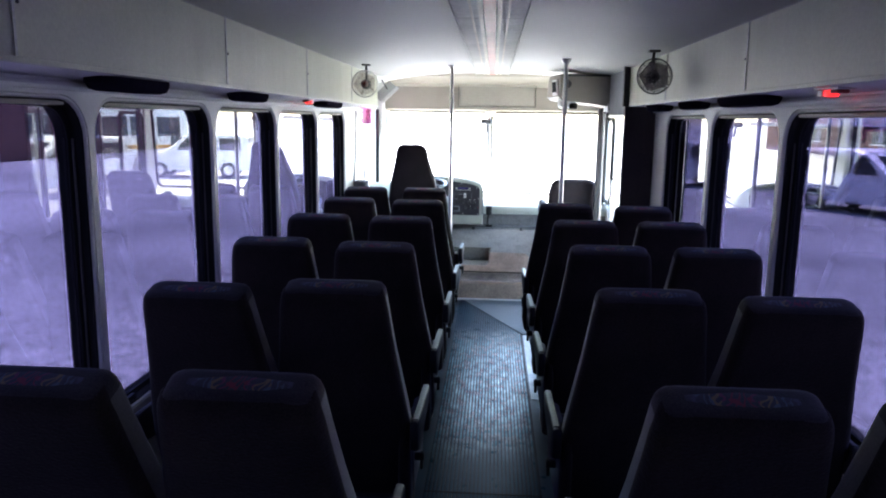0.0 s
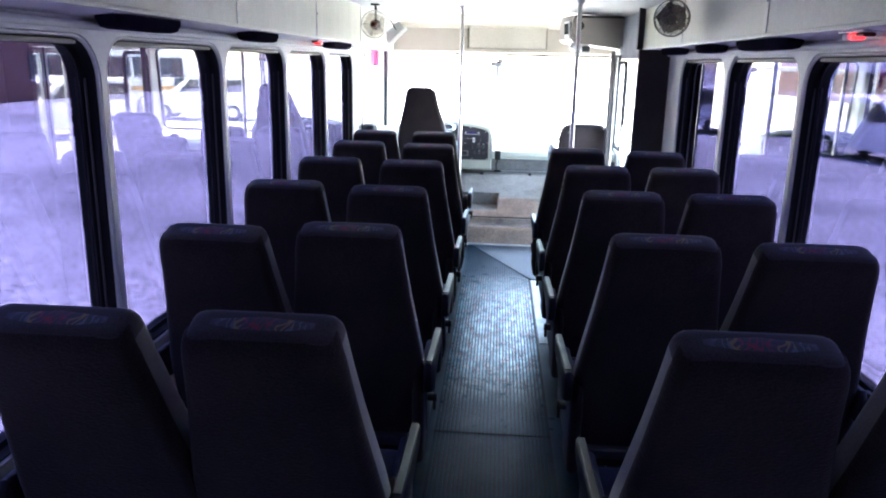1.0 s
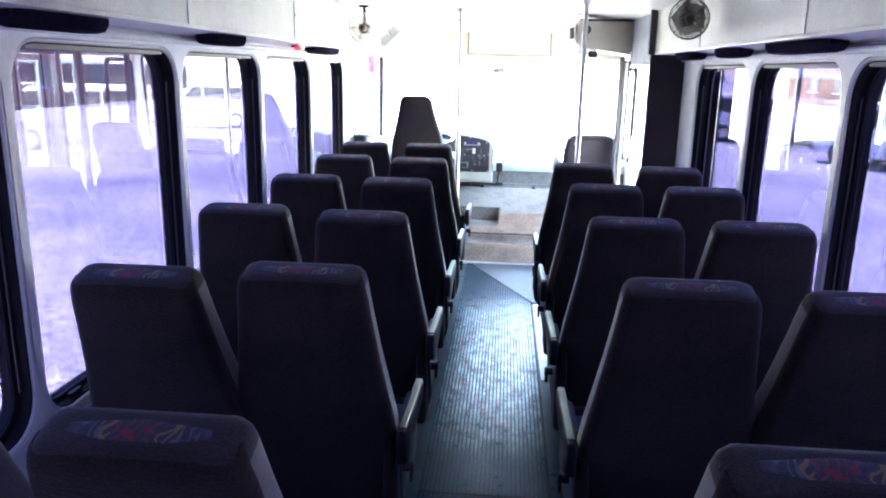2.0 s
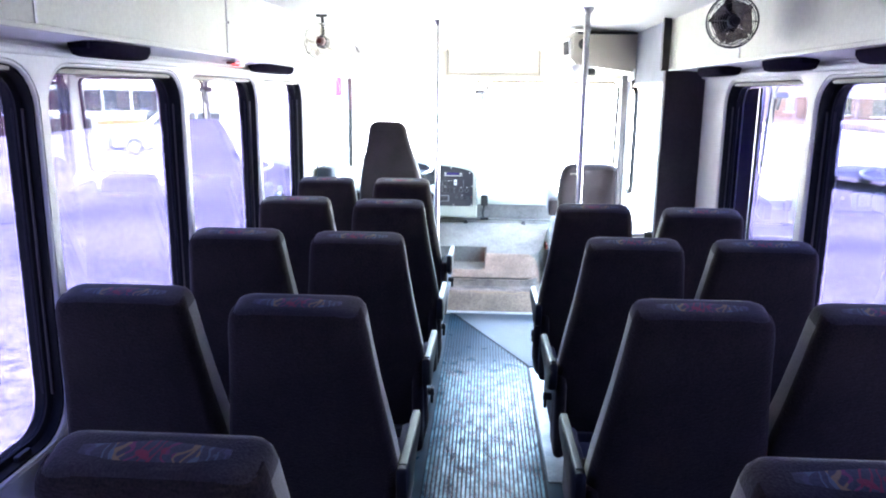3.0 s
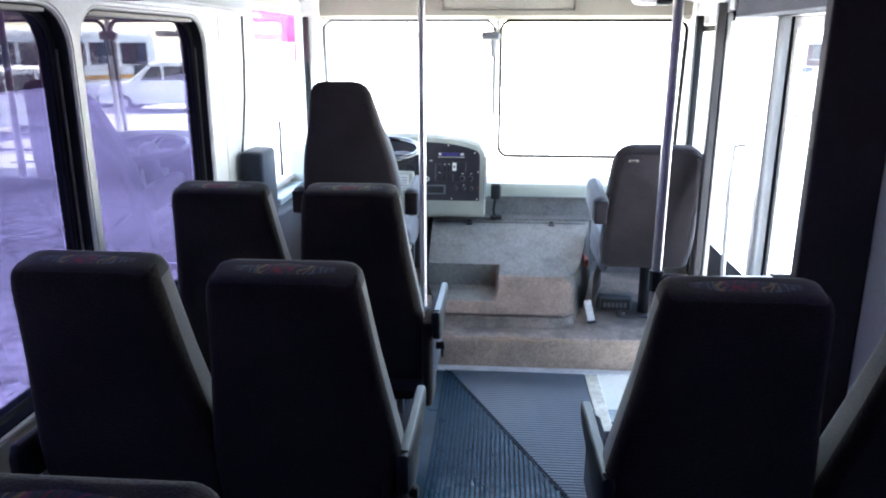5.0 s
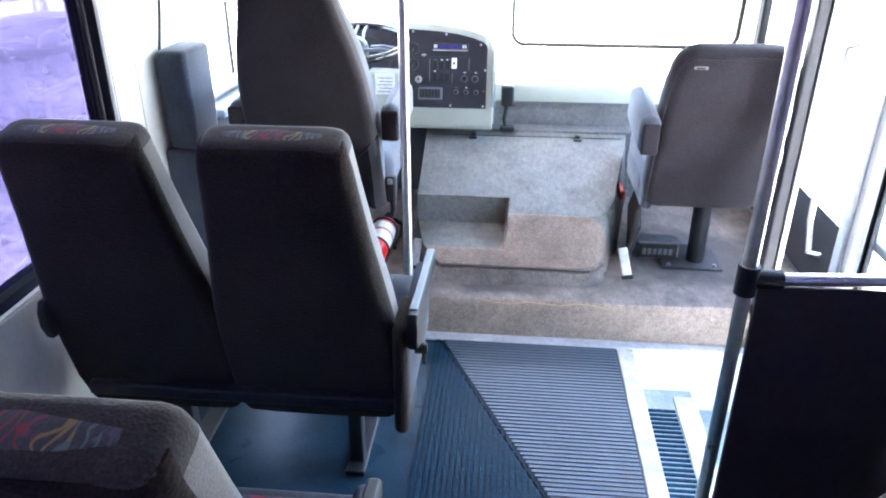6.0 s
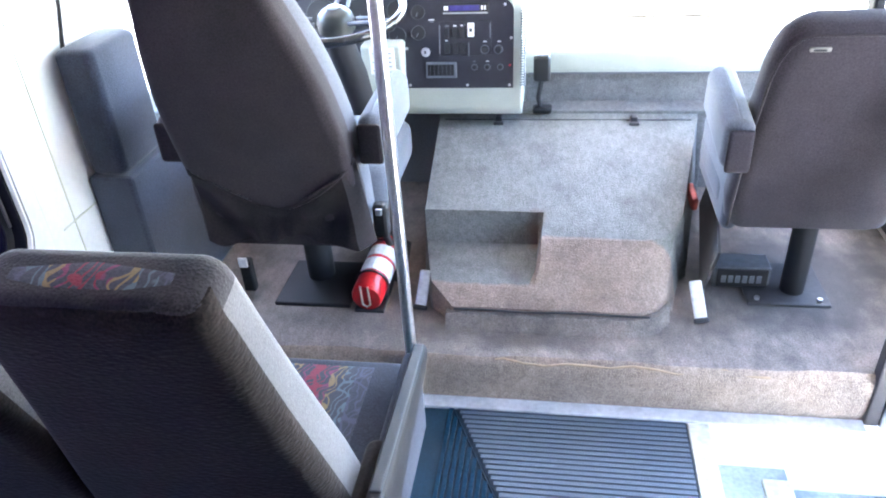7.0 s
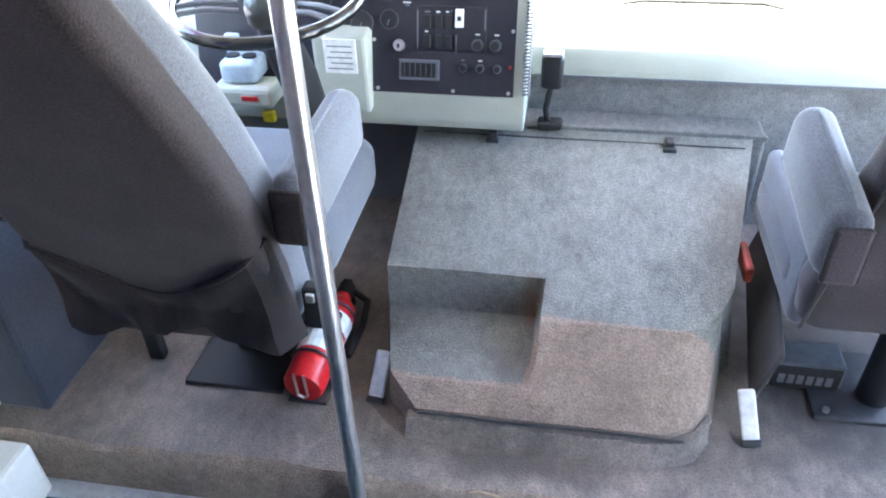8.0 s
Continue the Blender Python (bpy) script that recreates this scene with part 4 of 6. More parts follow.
for cx in (0.60, 1.0):
    part("clamp", tube(bmesh.new(), [(cx - 0.035, 5.621 + (cx - 0.575) * 0.074, 0.765), (cx + 0.05, 5.624 + (cx - 0.575) * 0.074, 0.765)], 0.022, 12), M_BLACK, pr, "black clamp", smooth=True)
part("clamp", tube(bmesh.new(), [(0.575, 5.62, 0.73), (0.575, 5.62, 0.80)], 0.024, 12), M_BLACK, pr, "black clamp", smooth=True)
part("modesty_panel", boxed(0.605, 1.035, 5.625, 5.64, 0.06, 0.745, 0.006), M_DARKPAD, pr, "dark modesty panel")
post = thing("door_post", label="bronze-grey door post with an aluminium edge", category="post", kind="structure")
part("box_section", boxed(0.946, 0.984, 6.522, 6.562, 0.0, 1.70, 0.006), M_BRONZE, post)
part("edge_strip", boxed(0.9842, 1.006, 6.515, 6.570, 0.0, 1.66, 0.004), M_ALU, post, "aluminium edge strip")

# ---- passenger seats ----
def back_ring(w, d, z, yo, r=0.028):
    return [(x, y, z) for x, y in round_rect(w, d, r, 4, 0, yo)]


BACK_ROWS = [(-0.185, 0.42, 0.05), (-0.17, 0.452, 0.09), (-0.10, 0.46, 0.115), (0.03, 0.458, 0.12), (0.12, 0.452, 0.12), (0.20, 0.435, 0.118), (0.30, 0.405, 0.114), (0.42, 0.368, 0.110),
             (0.54, 0.338, 0.106), (0.615, 0.322, 0.104), (0.632, 0.319, 0.103), (0.649, 0.312, 0.099), (0.660, 0.299, 0.092), (0.666, 0.278, 0.080), (0.669, 0.236, 0.058)]


def seat_back_mesh():
    bm = bmesh.new()
    loft(bm, [back_ring(w, d, z, d / 2 if z < 0.64 else 0.0515, 0.026) for z, w, d in BACK_ROWS])
    for f in bm.faces:
        f.material_index = 1 if f.calc_center_median().z > 0.635 else 0
    return bm


def rear_panel_mesh():
    """The knitted panel that closes the back and turns round its upright edges."""
    bm = bmesh.new()
    rings = []
    for z in (-0.192, -0.178, -0.10, 0.03, 0.12, 0.20, 0.30, 0.42, 0.54, 0.605, 0.630, 0.645, 0.655, 0.661):
        h = np.interp(z, [r[0] for r in BACK_ROWS], [r[1] for r in BACK_ROWS]) / 2 + (0.006 if z < 0.62 else 0.004)
        side = [(h - 0.030 + 0.030 * math.cos(radians(a)), 0.026 - 0.032 * math.sin(radians(a))) for a in (-12, 0, 22, 45, 68, 90)] + [(h * 0.5, -0.009)]
        lean = np.interp(z, [0.630, 0.645, 0.655, 0.661], [0.0, 0.003, 0.008, 0.014])
        rings.append([(-x, y + lean, z) for x, y in side] + [(0, -0.010 + lean, z)] + [(x, y + lean, z) for x, y in reversed(side)])
    loft(bm, rings)
    return bm


def back_insert_mesh():
    """The strip of patterned cloth down the front and over the top."""
    bm = bmesh.new()
    prof = [(0.122, 0.02), (0.122, 0.12), (0.120, 0.22), (0.116, 0.32), (0.112, 0.43), (0.108, 0.54), (0.106, 0.615), (0.103, 0.642), (0.095, 0.658), (0.078, 0.6675), (0.052, 0.6695), (0.030, 0.6685), (0.018, 0.6655)]
    inner = [(y - 0.012, z - 0.006) for y, z in prof]
    half = 0.112
    rings = []
    for (y, z), (yi, zi) in zip(prof, inner):
        h = half * (1 - 0.1 * max(0, z - 0.1))
        rings.append([(-h, y, z), (0, y + 0.001, z + 0.001), (h, y, z), (h, max(yi, 0.004), zi), (-h, max(yi, 0.004), zi)])
    loft(bm, rings)
    return bm


def double_seat(x_in, x_out, aisle):
    """A pair of high-backed seats on one frame. x_in, x_out: the seats' centres beside the aisle and the wall; aisle: the way to the aisle along x."""
    s = thing("double_seat", label="pair of high-backed charcoal coach seats with swirl-patterned cloth", category="coach seat", group="passenger seats")
    for cx in (x_in, x_out):
        bm = pillow(bmesh.new(), cx - 0.218, cx + 0.218, 0.18, 0.61, 0.32, 0.449, 0.026)
        c = part("seat_cushion", bm, M_CUSHION, s, "slate cloth seat cushion", smooth=True)
        bm = bmesh.new()
        loft(bm, [[(-0.125, y, z), (0.125, y, z), (0.125, y, z - 0.02), (-0.125, y, z - 0.02)] for y, z in ((0.20, 0.452), (0.34, 0.4545), (0.53, 0.4545), (0.575, 0.450), (0.602, 0.432), (0.613, 0.40), (0.613, 0.35))])
        part("patterned_strip", bm, M_PATTERN, c, "swirl-patterned cloth strip").location.x = cx
        b = part("backrest", seat_back_mesh(), M_SIDE, s, "grey woven backrest", smooth=True)
        b.data.materials.append(M_TOP)
        b.location = (cx, 0.13, 0.424)
        part("rear_panel", rear_panel_mesh(), M_BACK, b, "charcoal woven rear panel", smooth=True)
        part("patterned_strip", back_insert_mesh(), M_PATTERN, b, "swirl-patterned cloth strip", smooth=True)
    lo, hi = min(x_in, x_out) - 0.21, max(x_in, x_out) + 0.21
    part("seat_frame", boxed(lo, hi, 0.12, 0.55, 0.285, 0.325, 0.008), M_STEEL, s)
    for x in (x_in + aisle * 0.06, x_out):
        bm = boxed(x - 0.02, x + 0.02, 0.22, 0.26, 0.0, 0.29, 0.004)
        box(bm, x - 0.02, x + 0.02, 0.44, 0.48, 0.0, 0.29, 0.004)
        box(bm, x - 0.028, x + 0.028, 0.18, 0.52, 0.0, 0.018, 0.004)
        part("leg", bm, M_STEEL, s)
    ax = x_in + aisle * 0.25
    bm = bmesh.new()
    rings = []
    for y, zt, h, w in ((0.07, 0.60, 0.06, 0.026), (0.08, 0.615, 0.10, 0.030), (0.16, 0.612, 0.13, 0.031), (0.30, 0.602, 0.085, 0.031), (0.46, 0.592, 0.06, 0.031), (0.50, 0.588, 0.045, 0.028), (0.508, 0.58, 0.02, 0.020)):
        rings.append([(ax + a, y, zt - h / 2 + b) for a, b in round_rect(w, h, 0.011, 3)])
    arm = part("armrest", loft(bm, rings), M_BLACK, s, "black padded armrest", smooth=True)
    part("armrest_top", boxed(ax - 0.011, ax + 0.011, 0.10, 0.495, 0.0, 0.006, 0.003, m=Matrix.Translation((0, 0, 0.618)) @ pose(0, 0, 0, -3.6)), M_ARMCAP, arm, "grey armrest cap")
    wx = x_out - aisle * 0.243
    rings = [[(wx + a, y, zt - h / 2 + b) for a, b in round_rect(w, h, 0.011, 3)] for y, zt, h, w in ((0.06, 0.585, 0.06, 0.022), (0.075, 0.605, 0.11, 0.028), (0.18, 0.602, 0.12, 0.029), (0.44, 0.585, 0.06, 0.029), (0.465, 0.575, 0.03, 0.02))]
    part("armrest", loft(bmesh.new(), rings), M_BLACK, s, "black padded wall-side armrest", smooth=True)
    xa, xb = sorted((ax - aisle * 0.055, ax - aisle * 0.014))
    part("side_panel", pillow(bmesh.new(), xa, xb, 0.085, 0.26, 0.24, 0.57, 0.016), M_BACK, s, "charcoal cloth side panel", smooth=True)
    bm = tube(bmesh.new(), [(ax - aisle * 0.01, 0.20, 0.44), (ax + aisle * 0.022, 0.20, 0.44)], 0.015, 12)
    box(bm, ax + aisle * 0.008, ax + aisle * 0.020, 0.187, 0.213, 0.395, 0.458, 0.006)
    part("recline_lever", bm, M_BLACK, s, smooth=True)
    bm = pillow(bmesh.new(), ax - aisle * 0.05 if aisle > 0 else ax + 0.012, ax - 0.012 if aisle > 0 else ax + 0.05, 0.10, 0.56, 0.30, 0.52, 0.014)
    part("side_trim", bm, M_CUSHION, s, "slate cloth side trim", smooth=True)
    return s


def place_seat(seat, y, tilts, shifts, widths, drop):
    """Sets the row, and for each of the two backs how far it leans (degrees), its shift across, its width and how much lower it sits."""
    seat.location.y = y
    backs = [c for c in seat.children if c.name.startswith("backrest")]
    for b, a, dx, w in zip(sorted(backs, key=lambda o: abs(o.location.x)), tilts, shifts, widths):
        b.rotation_euler.x = radians(a)
        b.location.x += dx
        b.location.z -= drop
        b.scale.x = w


# for each row: where its frame stands, where the tops of the two backs stand along the coach, and how far the backs sit off their centres
LEFT_ROWS = [(1.48, 1.39, 1.38, 0.0, 0.02), (2.26, 2.22, 2.17, 0.006, 0.034), (3.02, 2.965, 3.00, 0.014, 0.016), (3.82, 3.78, 3.795, 0.016, 0.026), (4.63, 4.59, 4.615, 0.020, 0.024), (5.57, 5.53, 5.53, -0.026, -0.028)]
RIGHT_ROWS = [(1.45, 1.385, 1.37, 0.0, 0.0), (2.25, 2.213, 2.18, 0.0, 0.0), (3.03, 2.996, 2.996, 0.0, 0.0), (3.81, 3.772, 3.774, -0.004, 0.0), (4.57, 4.542, 4.51, -0.030, 0.004)]
left_seats, right_seats = [double_seat(-0.420, -0.860, 1)], [double_seat(0.541, 0.968, -1)]
for seats, rows in ((left_seats, LEFT_ROWS), (right_seats, RIGHT_ROWS)):
    while len(seats) < len(rows):
        seats.append(copy_thing(seats[0], Matrix.Identity(4)))
    for seat, (row, ta, tw, da, dw) in zip(seats, rows):
        drop = 0.010 if rows is LEFT_ROWS and row > 5 else 0.0
        place_seat(seat, row, [math.degrees(math.asin((row + 0.13 - t) / 0.667)) for t in (ta, tw)], (da, dw), (1.0, 1.0 if rows is LEFT_ROWS else 1.04), drop)

# ---- the cab ----
# the left edge of the cover bulges behind its cut-off front corner
FLARE_Y, FLARE_X = (6.685, 6.735, 6.80, 6.97, 7.50), (-0.205, -0.262, -0.308, -0.322, -0.340)


def cover_x(s, y):
    f = (y - 6.69) / 0.85
    lo, hi = -0.225 - 0.085 * f, 0.425 + 0.165 * f
    flare = np.interp(y, FLARE_Y, FLARE_X) - lo
    return lo + (hi - lo) * s + flare * max(0.0, 1 - s / 0.3)


cover = thing("engine_cover", label="carpeted engine cover with a recessed tray", category="engine cover")
plain = [(6.690, PLAT), (6.685, 0.23), (6.75, 0.275), (6.80, 0.325), (6.855, 0.372), (6.975, 0.400), (7.50, 0.520), (7.50, PLAT)]
tray = [(6.690, PLAT), (6.685, 0.23), (6.735, 0.272), (6.75, 0.276), (6.962, 0.285), (6.975, 0.400), (7.50, 0.520), (7.50, PLAT)]


def cover_ring(s, prof, dx=0.0, flat=False, back=0.0):
    return [(cover_x(s, y) + dx, y + (back if y < 6.9 else 0), PLAT if flat else z) for y, z in prof]


def soften(bm, angle, offset, seg=3):
    """Rounds the edges that fold by more than angle."""
    bmesh.ops.recalc_face_normals(bm, faces=bm.faces)
    edges = [e for e in bm.edges if len(e.link_faces) == 2 and e.calc_face_angle(0) > radians(angle)]
    bmesh.ops.bevel(bm, geom=edges, offset=offset, segments=seg, affect="EDGES", profile=0.5, clamp_overlap=True)
    return bm


rings = [cover_ring(0, tray, -0.012, True, 0.01), cover_ring(0, tray), cover_ring(0.2, tray), cover_ring(0.40, tray), cover_ring(0.425, plain), cover_ring(0.65, plain), cover_ring(0.86, plain),
         cover_ring(0.95, plain, 0, False, 0.03), cover_ring(1.0, plain, 0, False, 0.075), cover_ring(1.0, plain, 0.03, True, 0.10)]
bm = soften(loft(bmesh.new(), rings), 22, 0.024)
for v in bm.verts:
    v.co += Vector((noise.noise(v.co * 7), noise.noise(v.co * 7 + Vector((5, 0, 0))), noise.noise(v.co * 6 + Vector((0, 9, 0))))) * 0.004
top = part("carpet_top", bm, M_COVER, cover, "worn pale carpet, warm light painted into its front", smooth=True)
bm = bmesh.new()
rings = []
for k in range(19):
    sx = -0.02 + 1.04 * k / 18
    yy = 6.672 + 0.004 * math.sin(k * 2.1) + {16: 0.008, 17: 0.032, 18: 0.085}.get(k, 0.0)
    rings.append([(cover_x(sx, 6.69), yy + 0.02, 0.215), (cover_x(sx, 6.69), yy, 0.212), (cover_x(sx, 6.69), yy - 0.012, PLAT + 0.012), (cover_x(sx, 6.69), yy - 0.030, PLAT + 0.002), (cover_x(sx, 6.69), yy + 0.02, PLAT)])
part("carpet_skirt", loft(bm, rings), M_CARPET, cover, "turned-out brown carpet skirt", smooth=True)
part("front_seam", tube(bmesh.new(), [(cover_x(0.02 + 0.9 * k / 12, 6.69), 6.679, 0.224 + 0.002 * math.sin(k)) for k in range(13)], 0.0035, 6), M_STEEL, cover, "dark seam")
for x in (-0.12, 0.36):
    bm = boxed(x - 0.012, x + 0.012, 7.44, 7.475, 0.508, 0.528, 0.004)
    box(bm, x - 0.018, x + 0.018, 7.425, 7.447, 0.502, 0.514, 0.004)
    part("latch", bm, M_STEEL, cover)
part("seam", tube(bmesh.new(), [(cover_x(0.02, 7.46), 7.46, 0.512), (cover_x(0.98, 7.46), 7.46, 0.512)], 0.0025, 6), M_STEEL, cover)
ledge = thing("cover_ledge", label="carpeted ledge behind the engine cover", category="ledge")
part("ledge_top", boxed(-0.33, 0.62, 7.504, 7.62, 0.16, 0.527, 0.01), M_CARPETB, ledge)
part("edge_binding", boxed(-0.33, 0.62, 7.4995, 7.506, 0.512, 0.531, 0.003), M_COVER, ledge, "worn carpet edge")


def clip(x, y, lean, mat, label):
    c = thing("cover_latch", x, y, PLAT, label=label, category="latch", group="engine cover latches")
    m = pose(0, 0, 0, -35, lean, 0)
    part("plate", boxed(-0.018, 0.018, -0.006, 0.006, 0.0, 0.125, 0.005, m=m), mat, c)
    part("hook", boxed(-0.01, 0.01, 0.004, 0.02, 0.085, 0.12, 0.004, m=m), M_STEEL, c)
    part("foot", boxed(-0.022, 0.022, -0.012, 0.012, 0.0, 0.015, 0.004, m=m), M_STEEL, c)


clip(0.53, 6.735, -12, M_WHITEPL, "pale steel over-centre latch at the engine cover")
clip(-0.315, 6.74, 8, M_ALU, "worn steel over-centre latch at the engine cover")

# dashboard: shelf under the windscreen and instrument housing
dash = thing("dashboard", label="pale green-grey dashboard with dark instrument panel", category="dashboard")
prof = [(7.585, 0.660), (7.580, 0.700), (7.592, 0.722), (7.64, 0.735), (8.10, 0.790), (8.10, 0.64), (7.64, 0.64)]
part("shelf", prism_x(bmesh.new(), prof, -0.03, XR - 0.002), M_DASHB, dash, "pale dashboard shelf", smooth=True)
part("shelf_lip", boxed(-0.03, XR - 0.002, 7.588, 7.60, 0.640, 0.660, 0.004), M_DASHB, dash)
part("lower_panel", boxed(-0.03, XR - 0.002, 7.615, 7.64, PLAT, 0.641), M_CARPETB, dash, "grey carpeted lower panel")
part("lip_gap", boxed(-0.02, XR - 0.004, 7.586, 7.589, 0.6395, 0.6455), M_GREYPL, dash, "dark gap under the lip")
part("vent_slot", tube(bmesh.new(), [(0.22, 7.86, 0.764), (0.28, 7.88, 0.768), (0.62, 7.88, 0.768), (0.68, 7.85, 0.762)], 0.007, 6), M_BLACK, dash)
bm = loft(bmesh.new(), [[(1.054 + 0.038 * s * math.cos(i * math.tau / 18), 7.976 + 0.018 * s * math.sin(i * math.tau / 18), 0.774 + h + 0.12 * 0.018 * s * math.sin(i * math.tau / 18)) for i in range(18)] for s, h in ((1.0, -0.004), (1.0, 0.003), (0.8, 0.005))])
part("demister_outlet", bm, M_BLACK, dash, "black oval demister outlet", smooth=True)
rings = []
for x, dz in ((-1.02, -0.07), (-0.98, -0.035), (-0.90, -0.01), (-0.80, 0.010), (-0.55, 0.021), (-0.42, 0.019), (-0.30, 0.013), (-0.20, 0.002), (-0.13, -0.013), (-0.085, -0.027), (-0.062, -0.039), (-0.047, -0.055), (-0.038, -0.075), (-0.034, -0.10)):
    rings.append([(x, y + dz * 0.26 * (z > 0.9), z + dz * (z > 0.84)) for y, z in ((7.405, 0.555), (7.395, 0.585), (7.50, 0.985), (7.53, 1.005), (7.62, 1.0), (8.09, 0.85), (8.09, 0.60), (7.60, 0.555))])
part("housing", soften(loft(bmesh.new(), rings), 50, 0.014), M_DASHB, dash, "pale green-grey instrument housing", smooth=True)
hs2 = [(7.43, 0.60), (7.42, 0.62), (7.53, 0.93), (7.56, 0.95), (8.09, 0.86), (8.09, 0.60)]
part("housing", prism_x(bmesh.new(), hs2, -1.19, -1.021), M_DASHB, dash)
FACE = Matrix.Translation((0, 7.395, 0.585)) @ pose(0, 0, 0, -14.7)


def on_face(x0, x1, z0, z1, d0, d1, bevel=0.0):
    """A block on the leaning instrument face: z along it from its lower edge, d out of it."""
    return boxed(x0, x1, -d1, -d0, z0, z1, bevel, m=FACE)


outline = [(-0.94, 0.067), (-0.065, 0.067), (-0.065, 0.328), (-0.070, 0.344), (-0.085, 0.358), (-0.13, 0.374), (-0.20, 0.390), (-0.30, 0.402), (-0.42, 0.408), (-0.55, 0.410), (-0.80, 0.398), (-0.94, 0.36)]
panel = part("instrument_panel", loft(bmesh.new(), [[FACE @ Vector((x, y, z)) for x, z in outline] for y in (-0.004, 0.002)]), M_DASH, dash, "dark instrument panel")


def gauge(x, z, r):
    c = FACE @ Vector((x, 0, z))
    nrm = (FACE.to_3x3() @ Vector((0, -1, 0))).normalized()
    g = part("gauge", tube(bmesh.new(), [c + nrm * 0.002, c + nrm * 0.012], r, 18), M_BLACK, panel, smooth=True)
    u = nrm.orthogonal().normalized()
    v = nrm.cross(u)
    part("bezel", tube(bmesh.new(), [c + nrm * 0.012 + (u * math.cos(a * math.tau / 18) + v * math.sin(a * math.tau / 18)) * r for a in range(18)], 0.0016, 6, closed=True), M_STEEL, g)
    part("needle", tube(bmesh.new(), [c + nrm * 0.0135, c + nrm * 0.0135 + (u + v * 0.4) * r * 0.6], 0.0012, 5), M_GREYPL, g)


for gx, gz, r in ((-0.470, 0.33, 0.034), (-0.396, 0.324, 0.024), (-0.396, 0.255, 0.024), (-0.470, 0.245, 0.030), (-0.60, 0.32, 0.055), (-0.74, 0.32, 0.055)):
    gauge(gx, gz, r)
rad = part("radio", on_face(-0.312, -0.150, 0.316, 0.350, 0.002, 0.012, 0.003), M_BLACK, panel, "black radio with a violet display")
part("frame", on_face(-0.308, -0.154, 0.316, 0.321, 0.011, 0.014, 0.001), M_ALU, rad)
for x0 in (-0.304, -0.296, -0.176, -0.166):
    part("key", on_face(x0, x0 + 0.006, 0.328, 0.342, 0.011, 0.014, 0.001), M_WHITE, rad)
part("display", on_face(-0.286, -0.182, 0.326, 0.344, 0.011, 0.013), surface("violet_display", (0.05, 0.04, 0.16), 0.2, bump=0), rad)
part("switch_bank", on_face(-0.322, -0.142, 0.178, 0.292, 0.003, 0.005, 0.002), M_DASH, panel)
for x0, z0, z1 in ((-0.322, 0.184, 0.280), (-0.220, 0.176, 0.221), (-0.146, 0.235, 0.285)):
    part("divider", on_face(x0 - 0.0015, x0 + 0.0015, z0, z1, 0.004, 0.008), M_GREYPL, panel)
sw_w = part("rocker", on_face(-0.223, -0.201, 0.240, 0.286, 0.004, 0.013, 0.002), M_WHITE, panel, "white rocker switch")
part("symbol", on_face(-0.217, -0.207, 0.257, 0.268, 0.012, 0.0145), M_BLACK, sw_w)
for x0 in (-0.305, -0.275, -0.25):
    part("rocker", on_face(x0, x0 + 0.018, 0.236, 0.270, 0.004, 0.012, 0.002), M_BLACK, panel)
    part("rocker", on_face(x0, x0 + 0.018, 0.186, 0.220, 0.004, 0.012, 0.002), M_BLACK, panel)
for k, (x0, z0, w) in enumerate(((-0.303, 0.275, 0.014), (-0.273, 0.275, 0.010), (-0.248, 0.276, 0.008), (-0.236, 0.278, 0.006), (-0.302, 0.226, 0.008), (-0.36, 0.296, 0.02), (-0.355, 0.289, 0.012), (-0.17, 0.222, 0.012), (-0.12, 0.222, 0.012), (-0.205, 0.156, 0.008), (-0.16, 0.156, 0.01))):
    part("mark", on_face(x0, x0 + w, z0, z0 + 0.004, 0.003, 0.006), M_WHITE if k % 3 else M_GREYPL, panel)
vent = part("vent", on_face(-0.372, -0.262, 0.102, 0.156, 0.003, 0.009, 0.003), M_GREYPL, panel, "grey-framed air vent")
part("vent_slot", on_face(-0.365, -0.272, 0.110, 0.148, 0.0085, 0.0105, 0.001), M_BLACK, vent)
for i in range(6):
    part("slat", on_face(-0.358 + i * 0.0145, -0.355 + i * 0.0145, 0.112, 0.146, 0.0095, 0.013), M_STEEL, vent)
NRM = (FACE.to_3x3() @ Vector((0, -1, 0))).normalized()


def knob(x, z, r):
    c = FACE @ Vector((x, 0, z))
    k = part("knob", tube(bmesh.new(), [c + NRM * 0.002, c + NRM * 0.012, c + NRM * 0.02], [r, r * 0.9, r * 0.7], 14), M_BLACK, panel, smooth=True)
    part("ring", tube(bmesh.new(), [c + NRM * 0.001, c + NRM * 0.006], r * 1.15, 16), M_GREYPL, k, smooth=True)


for kx, kz, r in ((-0.164, 0.197, 0.014), (-0.117, 0.197, 0.014), (-0.200, 0.138, 0.010), (-0.155, 0.138, 0.010), (-0.110, 0.138, 0.010)):
    knob(kx, kz, r)
part("lamp", on_face(-0.080, -0.074, 0.140, 0.148, 0.003, 0.008, 0.001), M_RED, panel, "small red lamp")
c = FACE @ Vector((-0.372, 0, 0.190))
part("ignition", tube(bmesh.new(), [c + NRM * 0.002, c + NRM * 0.014], [0.017, 0.013], 14), M_CHROME, panel, "steel ignition switch", smooth=True)
part("key_slot", on_face(-0.375, -0.369, 0.185, 0.195, 0.013, 0.016), M_BLACK, panel)
